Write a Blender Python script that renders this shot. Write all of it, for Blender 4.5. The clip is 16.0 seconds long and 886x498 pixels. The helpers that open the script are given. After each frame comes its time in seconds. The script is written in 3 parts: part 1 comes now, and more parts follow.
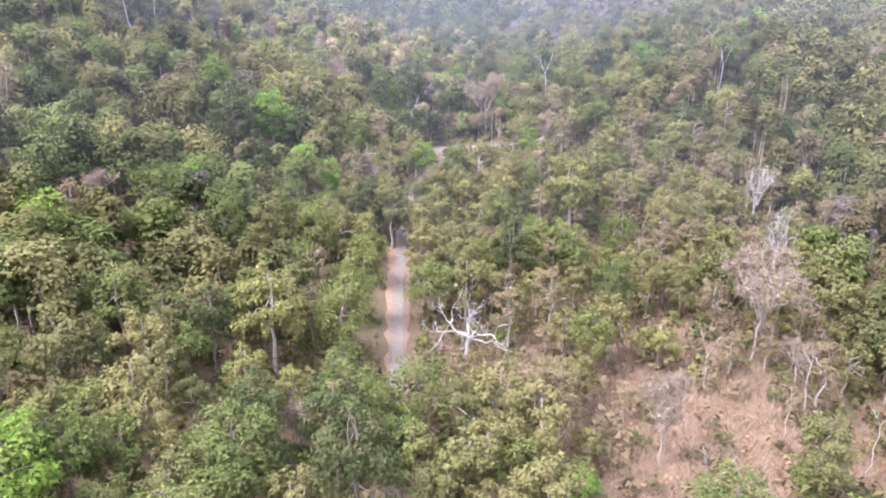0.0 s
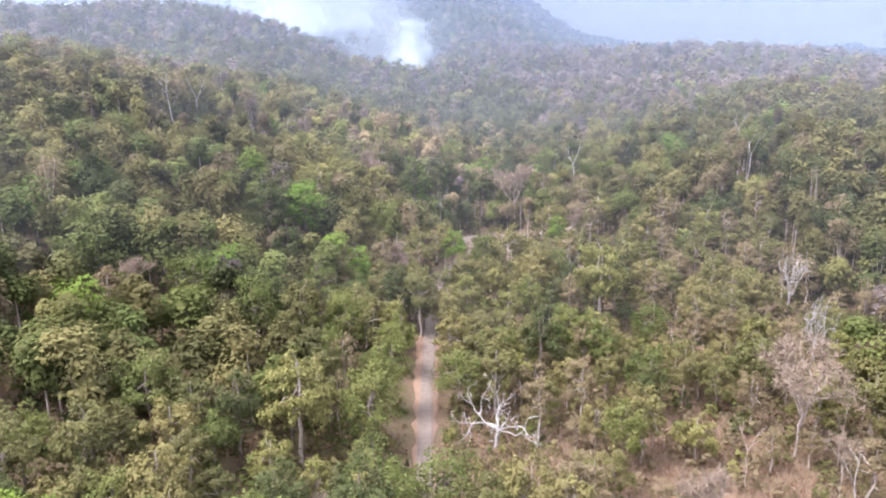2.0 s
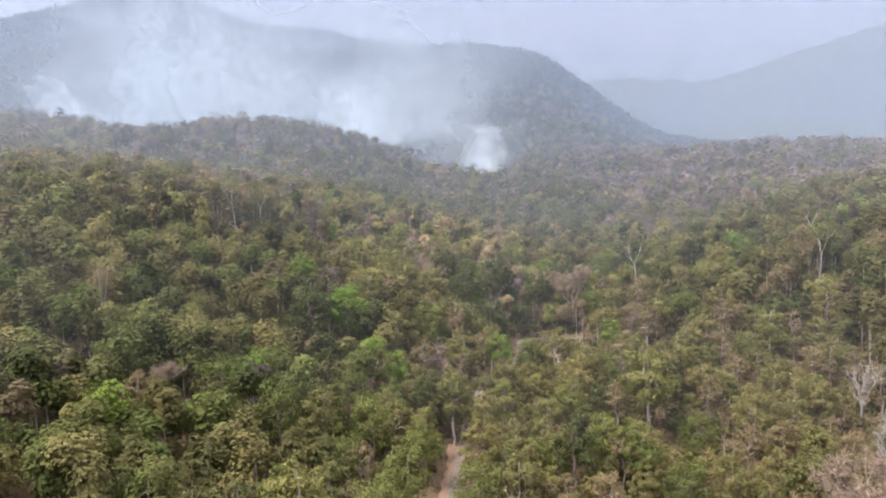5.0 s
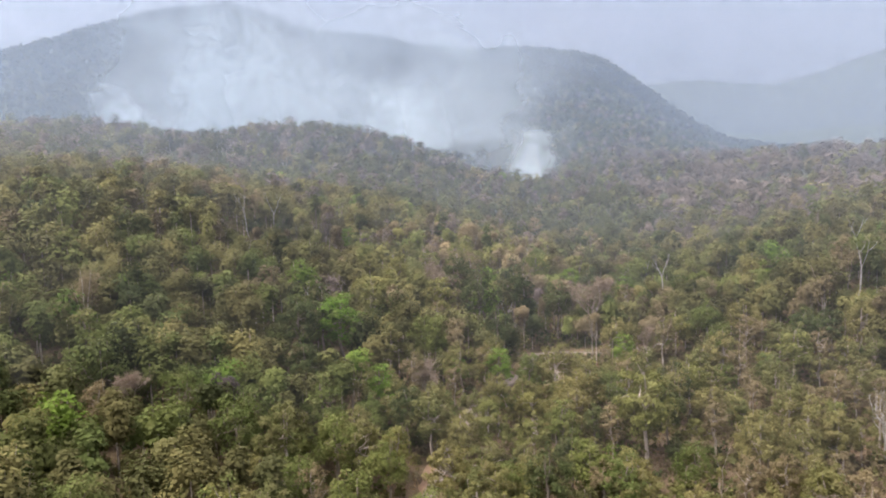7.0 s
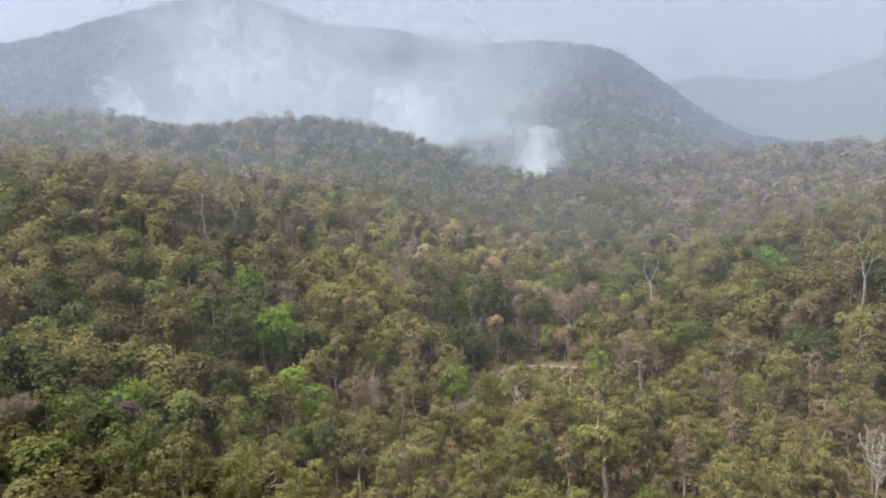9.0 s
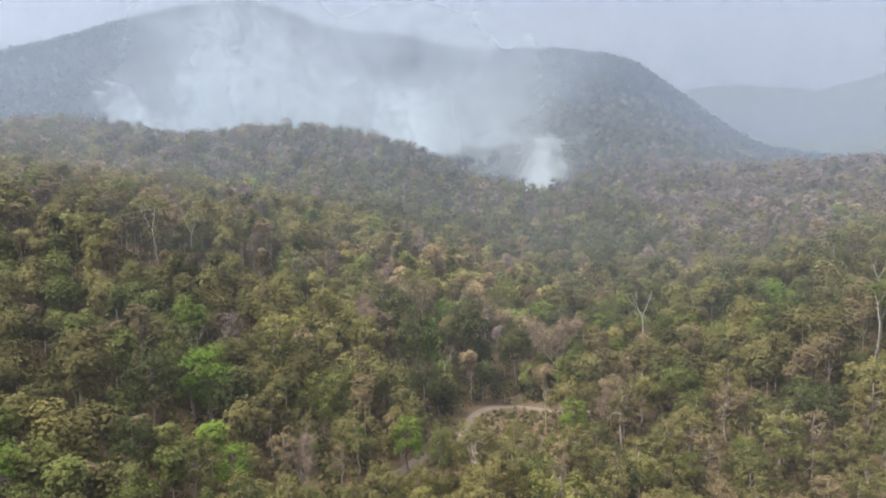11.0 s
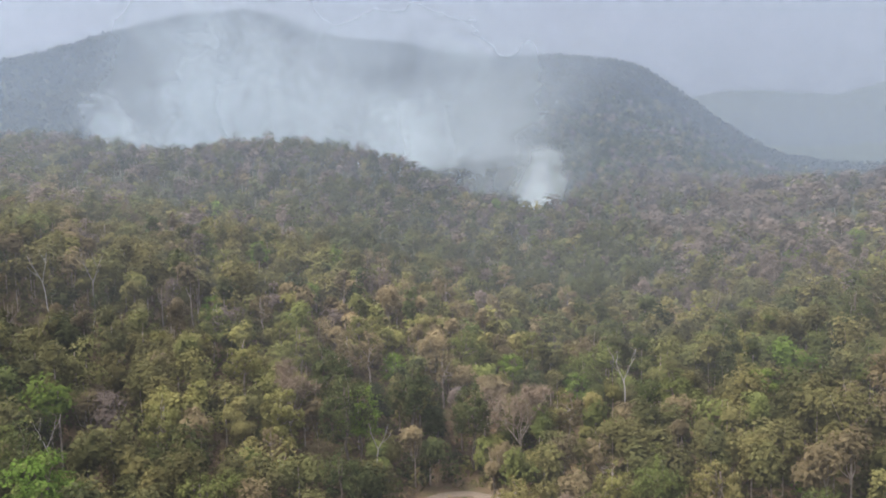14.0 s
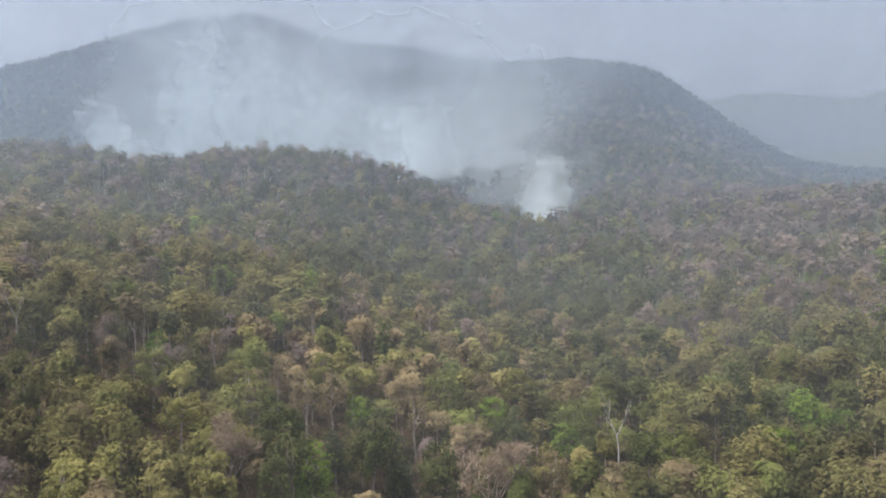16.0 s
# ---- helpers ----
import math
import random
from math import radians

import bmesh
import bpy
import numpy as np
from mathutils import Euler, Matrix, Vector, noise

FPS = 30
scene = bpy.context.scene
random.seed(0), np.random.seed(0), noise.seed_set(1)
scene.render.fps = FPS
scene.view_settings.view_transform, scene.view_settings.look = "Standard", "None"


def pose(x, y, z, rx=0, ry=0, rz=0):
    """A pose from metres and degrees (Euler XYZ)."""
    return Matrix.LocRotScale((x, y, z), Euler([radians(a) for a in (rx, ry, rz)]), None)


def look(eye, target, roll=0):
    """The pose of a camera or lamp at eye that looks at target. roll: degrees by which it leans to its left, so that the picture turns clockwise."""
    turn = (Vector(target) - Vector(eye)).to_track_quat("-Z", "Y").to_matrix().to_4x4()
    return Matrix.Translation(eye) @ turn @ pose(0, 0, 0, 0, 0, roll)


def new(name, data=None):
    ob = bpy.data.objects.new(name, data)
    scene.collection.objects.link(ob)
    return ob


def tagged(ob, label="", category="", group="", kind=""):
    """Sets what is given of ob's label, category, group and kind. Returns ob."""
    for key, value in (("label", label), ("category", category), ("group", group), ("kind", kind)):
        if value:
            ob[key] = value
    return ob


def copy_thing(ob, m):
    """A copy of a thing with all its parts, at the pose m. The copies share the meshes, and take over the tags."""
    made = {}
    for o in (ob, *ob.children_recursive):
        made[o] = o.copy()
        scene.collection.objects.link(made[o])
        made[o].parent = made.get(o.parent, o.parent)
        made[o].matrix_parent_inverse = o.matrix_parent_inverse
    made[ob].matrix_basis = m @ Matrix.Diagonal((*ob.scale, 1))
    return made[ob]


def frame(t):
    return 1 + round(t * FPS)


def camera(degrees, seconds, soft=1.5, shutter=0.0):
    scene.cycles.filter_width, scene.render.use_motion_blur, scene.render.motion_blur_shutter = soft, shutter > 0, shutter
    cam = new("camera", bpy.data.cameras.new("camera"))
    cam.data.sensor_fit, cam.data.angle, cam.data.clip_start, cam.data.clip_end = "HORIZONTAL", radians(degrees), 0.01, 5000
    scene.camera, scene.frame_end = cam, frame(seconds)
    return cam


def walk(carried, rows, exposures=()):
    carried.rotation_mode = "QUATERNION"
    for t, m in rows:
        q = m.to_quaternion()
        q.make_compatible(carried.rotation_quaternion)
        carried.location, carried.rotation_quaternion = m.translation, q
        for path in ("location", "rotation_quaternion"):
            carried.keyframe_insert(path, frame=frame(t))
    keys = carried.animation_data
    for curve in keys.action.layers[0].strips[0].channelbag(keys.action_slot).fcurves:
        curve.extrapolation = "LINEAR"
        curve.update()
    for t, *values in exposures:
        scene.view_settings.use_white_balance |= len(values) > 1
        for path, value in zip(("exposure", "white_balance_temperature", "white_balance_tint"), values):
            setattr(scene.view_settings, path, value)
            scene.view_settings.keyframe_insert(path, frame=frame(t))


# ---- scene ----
cam = camera(62.8, 16.0, soft=1.95)
PATH = [
    (0, (1.296, -0.722, 61.8), (1.291, 1.14, 61.072), -0.0),
    (0.5, (1.089, -0.807, 61.708), (1.083, 1.078, 61.037), 0.1),
    (1, (1.041, -0.83, 61.65), (1.02, 1.075, 61.039), 0.1),
    (1.5, (1.262, -0.762, 61.793), (1.215, 1.159, 61.237), -0.1),
    (2, (1.338, -0.761, 61.865), (1.252, 1.175, 61.368), -0.5),
    (2.5, (1.585, -0.823, 61.857), (1.454, 1.123, 61.416), -0.9),
    (3, (2.567, -0.762, 61.776), (2.388, 1.193, 61.394), -1.3),
    (3.5, (4.421, -0.578, 61.765), (4.197, 1.382, 61.437), -1.6),
    (4, (7.316, 0.014, 61.815), (7.068, 1.979, 61.536), -1.8),
    (4.5, (10.823, 1.009, 61.844), (10.538, 2.974, 61.61), -2.0),
    (7, (31.837, 15.288, 61.374), (31.334, 17.213, 61.176), -2.1),
    (7.5, (35.47, 20.05, 61.39), (34.937, 21.968, 61.19), -1.9),
    (8, (38.733, 25.665, 61.573), (38.191, 27.579, 61.37), -1.8),
    (8.5, (41.49, 31.44, 61.671), (40.941, 33.352, 61.466), -1.8),
    (9, (43.996, 37.807, 61.866), (43.44, 39.717, 61.658), -1.7),
    (11.5, (52.887, 70.869, 67.408), (52.282, 72.766, 67.22), -0.9),
    (12, (53.97, 78.095, 68.643), (53.361, 79.99, 68.457), -0.8),
    (12.5, (54.95, 85.014, 70.118), (54.335, 86.908, 69.934), -0.8),
    (13, (56.201, 92.435, 71.719), (55.579, 94.327, 71.54), -1.1),
    (13.5, (57.613, 99.486, 73.133), (56.984, 101.376, 72.957), -1.3),
    (14, (59.1, 106.837, 74.516), (58.464, 108.725, 74.341), -1.4),
    (14.5, (60.415, 113.994, 75.723), (59.769, 115.879, 75.549), -1.3),
    (15, (61.24, 121.235, 76.903), (60.585, 123.117, 76.733), -1.3),
    (15.5, (61.798, 128.216, 78.086), (61.134, 130.095, 77.919), -1.4),
    (16, (61.725, 135.395, 79.193), (61.053, 137.272, 79.03), -1.4),
]
walk(cam, [(t, look(eye, target, roll)) for t, eye, target, roll in PATH], [(0, 1.97, 5500, 20), (2, 1.7, 5800, 18), (3, 1.5, 6000, 16.5), (4.5, 1.2, 6300, 14), (7, 1.04, 6450, 10.5), (12, 0.9, 6580, 7.5), (16, 0.71, 6530, 7)])

# ---- world, sun, exposure ----
SUN_DIR = Vector((-0.5, -0.25, 0.95)).normalized()      # towards the sun
world = bpy.data.worlds.new("world")
scene.world = world
world.use_nodes = True
wn = world.node_tree
sky = wn.nodes.new("ShaderNodeTexSky")
sky.sky_type = "NISHITA"
sky.sun_disc = False
sky.sun_elevation = math.asin(SUN_DIR.z)
sky.sun_rotation = math.atan2(SUN_DIR.x, SUN_DIR.y)
sky.dust_density = 8.0
sky.air_density = 1.0
sky.ozone_density = 2.5
sky.altitude = 300
wn.links.new(sky.outputs[0], wn.nodes["Background"].inputs[0])
wn.nodes["Background"].inputs[1].default_value = 0.05
pall = wn.nodes.new("ShaderNodeBackground")            # the pale, smoky pall over the whole sky
high = wn.nodes.new("ShaderNodeTexCoord")
split = wn.nodes.new("ShaderNodeSeparateXYZ")
rise = wn.nodes.new("ShaderNodeMapRange")               # as under any overcast, brighter overhead than low down
rise.inputs[1].default_value, rise.inputs[2].default_value = 0.1, 1.0
rise.inputs[3].default_value, rise.inputs[4].default_value = 0.2, 1.1
wn.links.new(high.outputs["Generated"], split.inputs[0])
wn.links.new(split.outputs[2], rise.inputs[0])
wn.links.new(rise.outputs[0], pall.inputs[1])
pall.inputs[0].default_value = (1.02, 0.985, 1.08, 1)
whole = wn.nodes.new("ShaderNodeAddShader")
wn.links.new(wn.nodes["Background"].outputs[0], whole.inputs[0])
wn.links.new(pall.outputs[0], whole.inputs[1])
wn.links.new(whole.outputs[0], wn.nodes["World Output"].inputs[0])
sun_data = bpy.data.lights.new("sun", "SUN")
sun_data.energy = 2.75
sun_data.angle = radians(25.0)
sun_data.color = (1.0, 0.94, 0.86)
sun = new("sun", sun_data)
sun.matrix_basis = look(SUN_DIR * 900, (0, 0, 0))
scene.cycles.transparent_max_bounces = 48

# ---- terrain ----
# Gentle swells of the ground: place and height of each, all 150 m wide.
SWELL_X = (-450, -250, -100, 0, 120, 300)
SWELL_Y = (0, 150, 300, 480, 680)
SWELL_H = ((0, -9, -25, -2, -7, -7), (7, -2, 4, -23, -14, -13.5), (18, -8, 27, -48, 28, -4),
           (13, -15, 7, -31, 3, 8), (24, 43, -26, 15, 11, 27))
RIDGE_AZ = (-70, -50, -45, -41, -38, -33.3, -30.7, -28, -25.5, -20.7, -18, -15, -9, -5, -3, -1, 0.5, 2, 4, 6, 10, 20, 50)
RIDGE_Z = (230, 291, 331, 367, 386, 402, 388, 365, 350, 341, 320, 311, 310, 299, 282, 250, 218, 185, 148, 120, 95, 85, 85)

FAR_AZ = (-70, -40, -10, 0, 3, 6, 9.4, 12, 16, 24, 40, 60)
FAR_Z = (150, 200, 330, 415, 440, 425, 395, 425, 500, 590, 450, 200)


def smooth(a, b, v):
    u = np.clip((v - a) / (b - a), 0, 1)
    return u * u * (3 - 2 * u)


def ground_z(x, y):
    """Height of the bare ground; x and y may be arrays."""
    x, y = np.asarray(x, float), np.asarray(y, float)
    xc, yc = np.clip(x, -620, 480), np.clip(y, -150, 820)
    z = 34.2 - 24.6 * xc / 300 + 5.1 * yc / 300
    for cy, row in zip(SWELL_Y, SWELL_H):
        for cx, h in zip(SWELL_X, row):
            z = z + h * np.exp(-((xc - cx) / 150) ** 2 - ((yc - cy) / 150) ** 2)
    z = z - 30 * np.exp(-((x + 375) / 90) ** 2 - ((y - 705) / 110) ** 2)
    z = z - 9 * np.exp(-((x - 2) / 35) ** 2 - ((y - 286) / 30) ** 2)
    dx, dy = x - 60, y - 110
    far = np.hypot(dx, dy)
    az = np.degrees(np.arctan2(dx, dy))
    ridge = np.interp(az, RIDGE_AZ, RIDGE_Z)
    ridge = ridge * np.where(far > 1450, np.clip(1 - (far - 1450) / 1500, 0.12, 1), 1)
    crest = np.interp(az, (-50, -44, -21, -11, 5), (900, 828, 640, 530, 700))
    z = z - 26 * np.exp(-((far - crest - 95) / 60) ** 2) * smooth(-7, -11, az)
    s = smooth(crest + 120, 1430, far)
    even = np.clip((far - crest) / (1430 - crest), 0, 1)
    s = s + (even - s) * 0.75 * smooth(-11, -1, az)
    z = z * (1 - s) + (ridge - 14) * s
    hills = np.interp(az, FAR_AZ, FAR_Z) * smooth(1900, 3300, far) * smooth(4700, 3900, far)
    z = np.where(far > 1900, np.maximum(z, hills), z)
    # shallow gullies
    z = z + 2.2 * np.sin(x * 0.031 + 0.6 * np.sin(y * 0.021)) * np.sin(y * 0.027 + 1.3) * smooth(120, 320, far + 80)
    return z
# ---- terrain end ----


# ---- materials ----
def material(name):
    m = bpy.data.materials.new(name)
    m.use_nodes = True
    nt = m.node_tree
    nt.nodes.clear()
    out = nt.nodes.new("ShaderNodeOutputMaterial")
    return m, nt, out


def node(nt, kind, **inputs):
    n = nt.nodes.new("ShaderNode" + kind)
    for key, value in inputs.items():
        n.inputs[key.replace("_", " ")].default_value = value
    return n


def mix_rgb(nt, fac, a, b, blend="MIX"):
    n = nt.nodes.new("ShaderNodeMix")
    n.data_type, n.blend_type = "RGBA", blend
    for sock, value in ((n.inputs[0], fac), (n.inputs[6], a), (n.inputs[7], b)):
        if isinstance(value, bpy.types.NodeSocket):
            nt.links.new(value, sock)
        elif isinstance(value, (int, float)):
            sock.default_value = value
        else:
            sock.default_value = (*value, 1)
    return n.outputs[2]


def span(nt, value, lo, hi, to_lo, to_hi):
    n = nt.nodes.new("ShaderNodeMapRange")
    nt.links.new(value, n.inputs[0])
    for k, v in zip((1, 2, 3, 4), (lo, hi, to_lo, to_hi)):
        n.inputs[k].default_value = v
    return n.outputs[0]


def noise_fac(nt, scale, detail=4.0, rough=0.6, coords="Object", stretch=None, swirl=0.0):
    tc = nt.nodes.new("ShaderNodeTexCoord")
    src = tc.outputs[coords]
    if stretch:
        mp = nt.nodes.new("ShaderNodeMapping")
        mp.inputs[3].default_value = stretch
        nt.links.new(src, mp.inputs[0])
        src = mp.outputs[0]
    n = node(nt, "TexNoise", Scale=scale, Detail=detail, Roughness=rough, Distortion=swirl)
    nt.links.new(src, n.inputs["Vector"])
    return n.outputs[0]


def leaf_material(name, dark=None, light=None, through_light=0.36, mottle=0.28, withered=0.45):
    """Leaves: two tones chosen tree by tree, mottled leaf by leaf. With no tones given, the tree's tint is stored on the mesh."""
    m, nt, out = material(name)
    geo = nt.nodes.new("ShaderNodeNewGeometry")
    if dark:
        info = nt.nodes.new("ShaderNodeObjectInfo")
        base = mix_rgb(nt, info.outputs["Random"], dark, light)
    else:
        att = nt.nodes.new("ShaderNodeAttribute")
        att.attribute_name = "tint"
        base = att.outputs["Color"]
    leafy = span(nt, geo.outputs["Random Per Island"], 0, 1, 1 - mottle, 1 + mottle)
    grey = nt.nodes.new("ShaderNodeCombineColor")
    for k in range(3):
        nt.links.new(leafy, grey.inputs[k])
    base = mix_rgb(nt, 1.0, base, grey.outputs[0], "MULTIPLY")
    dry = span(nt, noise_fac(nt, 0.35, 2.0, coords="Object"), 0.5, 0.72, 0, withered)
    base = mix_rgb(nt, dry, base, (0.185, 0.14, 0.075))
    p = node(nt, "BsdfPrincipled", Roughness=0.75)
    p.inputs["Specular IOR Level"].default_value = 0.1
    t = nt.nodes.new("ShaderNodeBsdfTranslucent")
    mx = nt.nodes.new("ShaderNodeMixShader")
    mx.inputs[0].default_value = through_light
    nt.links.new(base, p.inputs["Base Color"])
    nt.links.new(base, t.inputs[0])
    nt.links.new(p.outputs[0], mx.inputs[1])
    nt.links.new(t.outputs[0], mx.inputs[2])
    nt.links.new(mx.outputs[0], out.inputs[0])
    return m


def bark_material(name, dark, light):
    m, nt, out = material(name)
    fac = noise_fac(nt, 2.2, 6.0, 0.7, stretch=(3, 3, 0.7))
    base = mix_rgb(nt, span(nt, fac, 0.35, 0.65, 0, 1), dark, light)
    p = node(nt, "BsdfPrincipled", Roughness=0.85)
    p.inputs["Specular IOR Level"].default_value = 0.15
    bump = node(nt, "Bump", Strength=0.6, Distance=0.03)
    nt.links.new(fac, bump.inputs["Height"])
    nt.links.new(bump.outputs[0], p.inputs["Normal"])
    nt.links.new(base, p.inputs["Base Color"])
    nt.links.new(p.outputs[0], out.inputs[0])
    return m


def ground_material():
    """Leaf litter and dry grass over reddish soil."""
    m, nt, out = material("forest_floor")
    patches = noise_fac(nt, 0.035, 5.0, 0.6)
    litter = noise_fac(nt, 1.6, 6.0, 0.75)
    tufts = noise_fac(nt, 0.22, 4.0, 0.65)
    base = mix_rgb(nt, span(nt, litter, 0.35, 0.65, 0, 1), (0.066, 0.047, 0.03), (0.145, 0.102, 0.064))
    base = mix_rgb(nt, span(nt, patches, 0.42, 0.62, 0, 0.8), base, (0.13, 0.092, 0.055))
    base = mix_rgb(nt, span(nt, tufts, 0.5, 0.66, 0, 0.75), base, (0.095, 0.095, 0.042))
    soil = mix_rgb(nt, span(nt, litter, 0.35, 0.65, 0, 1), (0.145, 0.095, 0.058), (0.245, 0.17, 0.108))
    soil = mix_rgb(nt, span(nt, tufts, 0.55, 0.7, 0, 0.6), soil, (0.16, 0.13, 0.07))
    bare = nt.nodes.new("ShaderNodeAttribute")          # where dry soil lies open
    bare.attribute_name = "open_soil"
    base = mix_rgb(nt, bare.outputs["Fac"], base, soil)
    p = node(nt, "BsdfPrincipled", Roughness=0.95)
    p.inputs["Specular IOR Level"].default_value = 0.1
    bump = node(nt, "Bump", Strength=0.8, Distance=0.25)
    nt.links.new(litter, bump.inputs["Height"])
    nt.links.new(bump.outputs[0], p.inputs["Normal"])
    nt.links.new(base, p.inputs["Base Color"])
    nt.links.new(p.outputs[0], out.inputs[0])
    return m


def earth_material(name, dark, light, scale=0.8, stain=(0.18, 0.118, 0.082), stained=0.75):
    """Packed earth with gravel and stains."""
    m, nt, out = material(name)
    fac = noise_fac(nt, scale, 7.0, 0.7)
    stains = noise_fac(nt, 0.13, 3.0, 0.6)
    base = mix_rgb(nt, span(nt, fac, 0.35, 0.65, 0, 1), dark, light)
    base = mix_rgb(nt, span(nt, stains, 0.45, 0.65, 0, stained), base, stain)
    p = node(nt, "BsdfPrincipled", Roughness=0.92)
    bump = node(nt, "Bump", Strength=0.5, Distance=0.08)
    nt.links.new(fac, bump.inputs["Height"])
    nt.links.new(bump.outputs[0], p.inputs["Normal"])
    nt.links.new(base, p.inputs["Base Color"])
    nt.links.new(p.outputs[0], out.inputs[0])
    return m


def airy(nt, out, colour, fac):
    """Air full of haze or smoke: lets light through, scatters the rest."""
    d = nt.nodes.new("ShaderNodeBsdfDiffuse")
    t = nt.nodes.new("ShaderNodeBsdfTranslucent")
    both = nt.nodes.new("ShaderNodeAddShader")
    d.inputs[0].default_value = (*colour, 1)
    t.inputs[0].default_value = (*colour, 1)
    upward = node(nt, "CombineXYZ", Z=1.0)      # droplets scatter alike whichever way a bank of air runs
    nt.links.new(upward.outputs[0], d.inputs["Normal"])
    downward = node(nt, "CombineXYZ", Z=-1.0)
    nt.links.new(downward.outputs[0], t.inputs["Normal"])
    clear = nt.nodes.new("ShaderNodeBsdfTransparent")
    mx = nt.nodes.new("ShaderNodeMixShader")
    nt.links.new(d.outputs[0], both.inputs[0])
    nt.links.new(t.outputs[0], both.inputs[1])
    nt.links.new(fac, mx.inputs[0])
    nt.links.new(clear.outputs[0], mx.inputs[1])
    nt.links.new(both.outputs[0], mx.inputs[2])
    nt.links.new(mx.outputs[0], out.inputs[0])


def haze_material(colour, thickness):
    m, nt, out = material("haze")
    fac = span(nt, noise_fac(nt, 0.004, 6.0, 0.55), 0.3, 0.7, thickness * 0.85, thickness * 1.15)
    airy(nt, out, colour, fac)
    return m


def smoke_material(strength, scale, ragged, soft):
    """Smoke that billows: its edge is eaten away by swirls."""
    m, nt, out = material("smoke")
    att = nt.nodes.new("ShaderNodeAttribute")
    att.attribute_name = "thickness"
    swirls = span(nt, noise_fac(nt, scale, 5.0, 0.5, swirl=0.5), 0.3, 0.7, -0.62 * ragged, 0.3 * ragged)
    add = nt.nodes.new("ShaderNodeMath")
    nt.links.new(att.outputs["Fac"], add.inputs[0])
    nt.links.new(swirls, add.inputs[1])
    body = nt.nodes.new("ShaderNodeMapRange")
    body.interpolation_type = "SMOOTHSTEP"
    for k, v in zip((1, 2, 3, 4), (-0.1 - 0.3 * soft, 0.85 + 0.45 * soft, 0.0, strength)):
        body.inputs[k].default_value = v
    nt.links.new(add.outputs[0], body.inputs[0])
    edge = nt.nodes.new("ShaderNodeMath")
    edge.operation = "MULTIPLY"
    nt.links.new(body.outputs[0], edge.inputs[0])
    nt.links.new(span(nt, att.outputs["Fac"], 0, 0.25, 0, 1), edge.inputs[1])
    airy(nt, out, (0.48, 0.55, 0.59), edge.outputs[0])
    return m


LEAF = {
    "olive": ((0.122, 0.126, 0.047), (0.205, 0.18, 0.068)),
    "green": ((0.1, 0.124, 0.036), (0.154, 0.168, 0.05)),
    "dark": ((0.063, 0.078, 0.029), (0.092, 0.104, 0.038)),
    "bright": ((0.115, 0.19, 0.03), (0.16, 0.225, 0.036)),
    "yellow": ((0.165, 0.172, 0.056), (0.225, 0.208, 0.07)),
    "dry": ((0.17, 0.135, 0.074), (0.24, 0.188, 0.104)),
}
leaf_mats = {k: leaf_material("leaves_" + k, *v) for k, v in LEAF.items()}
leaf_far = leaf_material("leaves_far", mottle=0.1, withered=0.15)
bark = bark_material("bark", (0.12, 0.095, 0.075), (0.3, 0.25, 0.2))
bark_pale = bark_material("bark_pale", (0.27, 0.22, 0.18), (0.46, 0.39, 0.33))
bark_white = bark_material("bark_white", (0.24, 0.22, 0.2), (0.43, 0.4, 0.365))
twig_pale = bark_material("grey_twigs", (0.19, 0.142, 0.1), (0.285, 0.222, 0.165))
twig_mat = bark_material("dry_twigs", (0.19, 0.13, 0.085), (0.3, 0.218, 0.15))
floor_mat = ground_material()
# Forest colour of the far hills; nearer, shade between trees put into the ground.
wood_mat = bark_material("wooded_hill_with_shade", (0.04, 0.055, 0.03), (0.085, 0.085, 0.05))
road_mat = earth_material("road_earth", (0.13, 0.1, 0.075), (0.195, 0.154, 0.118), stain=(0.11, 0.085, 0.062), stained=0.5)
verge_mat = earth_material("verge_earth", (0.15, 0.09, 0.054), (0.215, 0.133, 0.082), 0.5)


# ---- mesh helpers ----
def quads_mesh(name, verts, quads, mat, tint=None):
    """A mesh of quads from arrays; tint: a colour for each vertex."""
    me = bpy.data.meshes.new(name)
    verts, quads = np.asarray(verts, np.float32), np.asarray(quads, np.int32)
    me.vertices.add(len(verts))
    me.vertices.foreach_set("co", verts.ravel())
    me.loops.add(quads.size)
    me.loops.foreach_set("vertex_index", quads.ravel())
    me.polygons.add(len(quads))
    me.polygons.foreach_set("loop_start", np.arange(0, quads.size, quads.shape[1], dtype=np.int32))
    me.update(calc_edges=True)
    me.materials.append(mat)
    if tint is not None:
        col = me.attributes.new("tint", "FLOAT_COLOR", "POINT")
        col.data.foreach_set("color", np.column_stack([tint, np.ones(len(tint))]).astype(np.float32).ravel())
    return me


def join(pieces):
    """Joins (verts, quads) pairs into one."""
    vs, qs, n = [], [], 0
    for v, q in pieces:
        vs.append(v)
        qs.append(np.asarray(q) + n)
        n += len(v)
    return np.concatenate(vs), np.concatenate(qs)


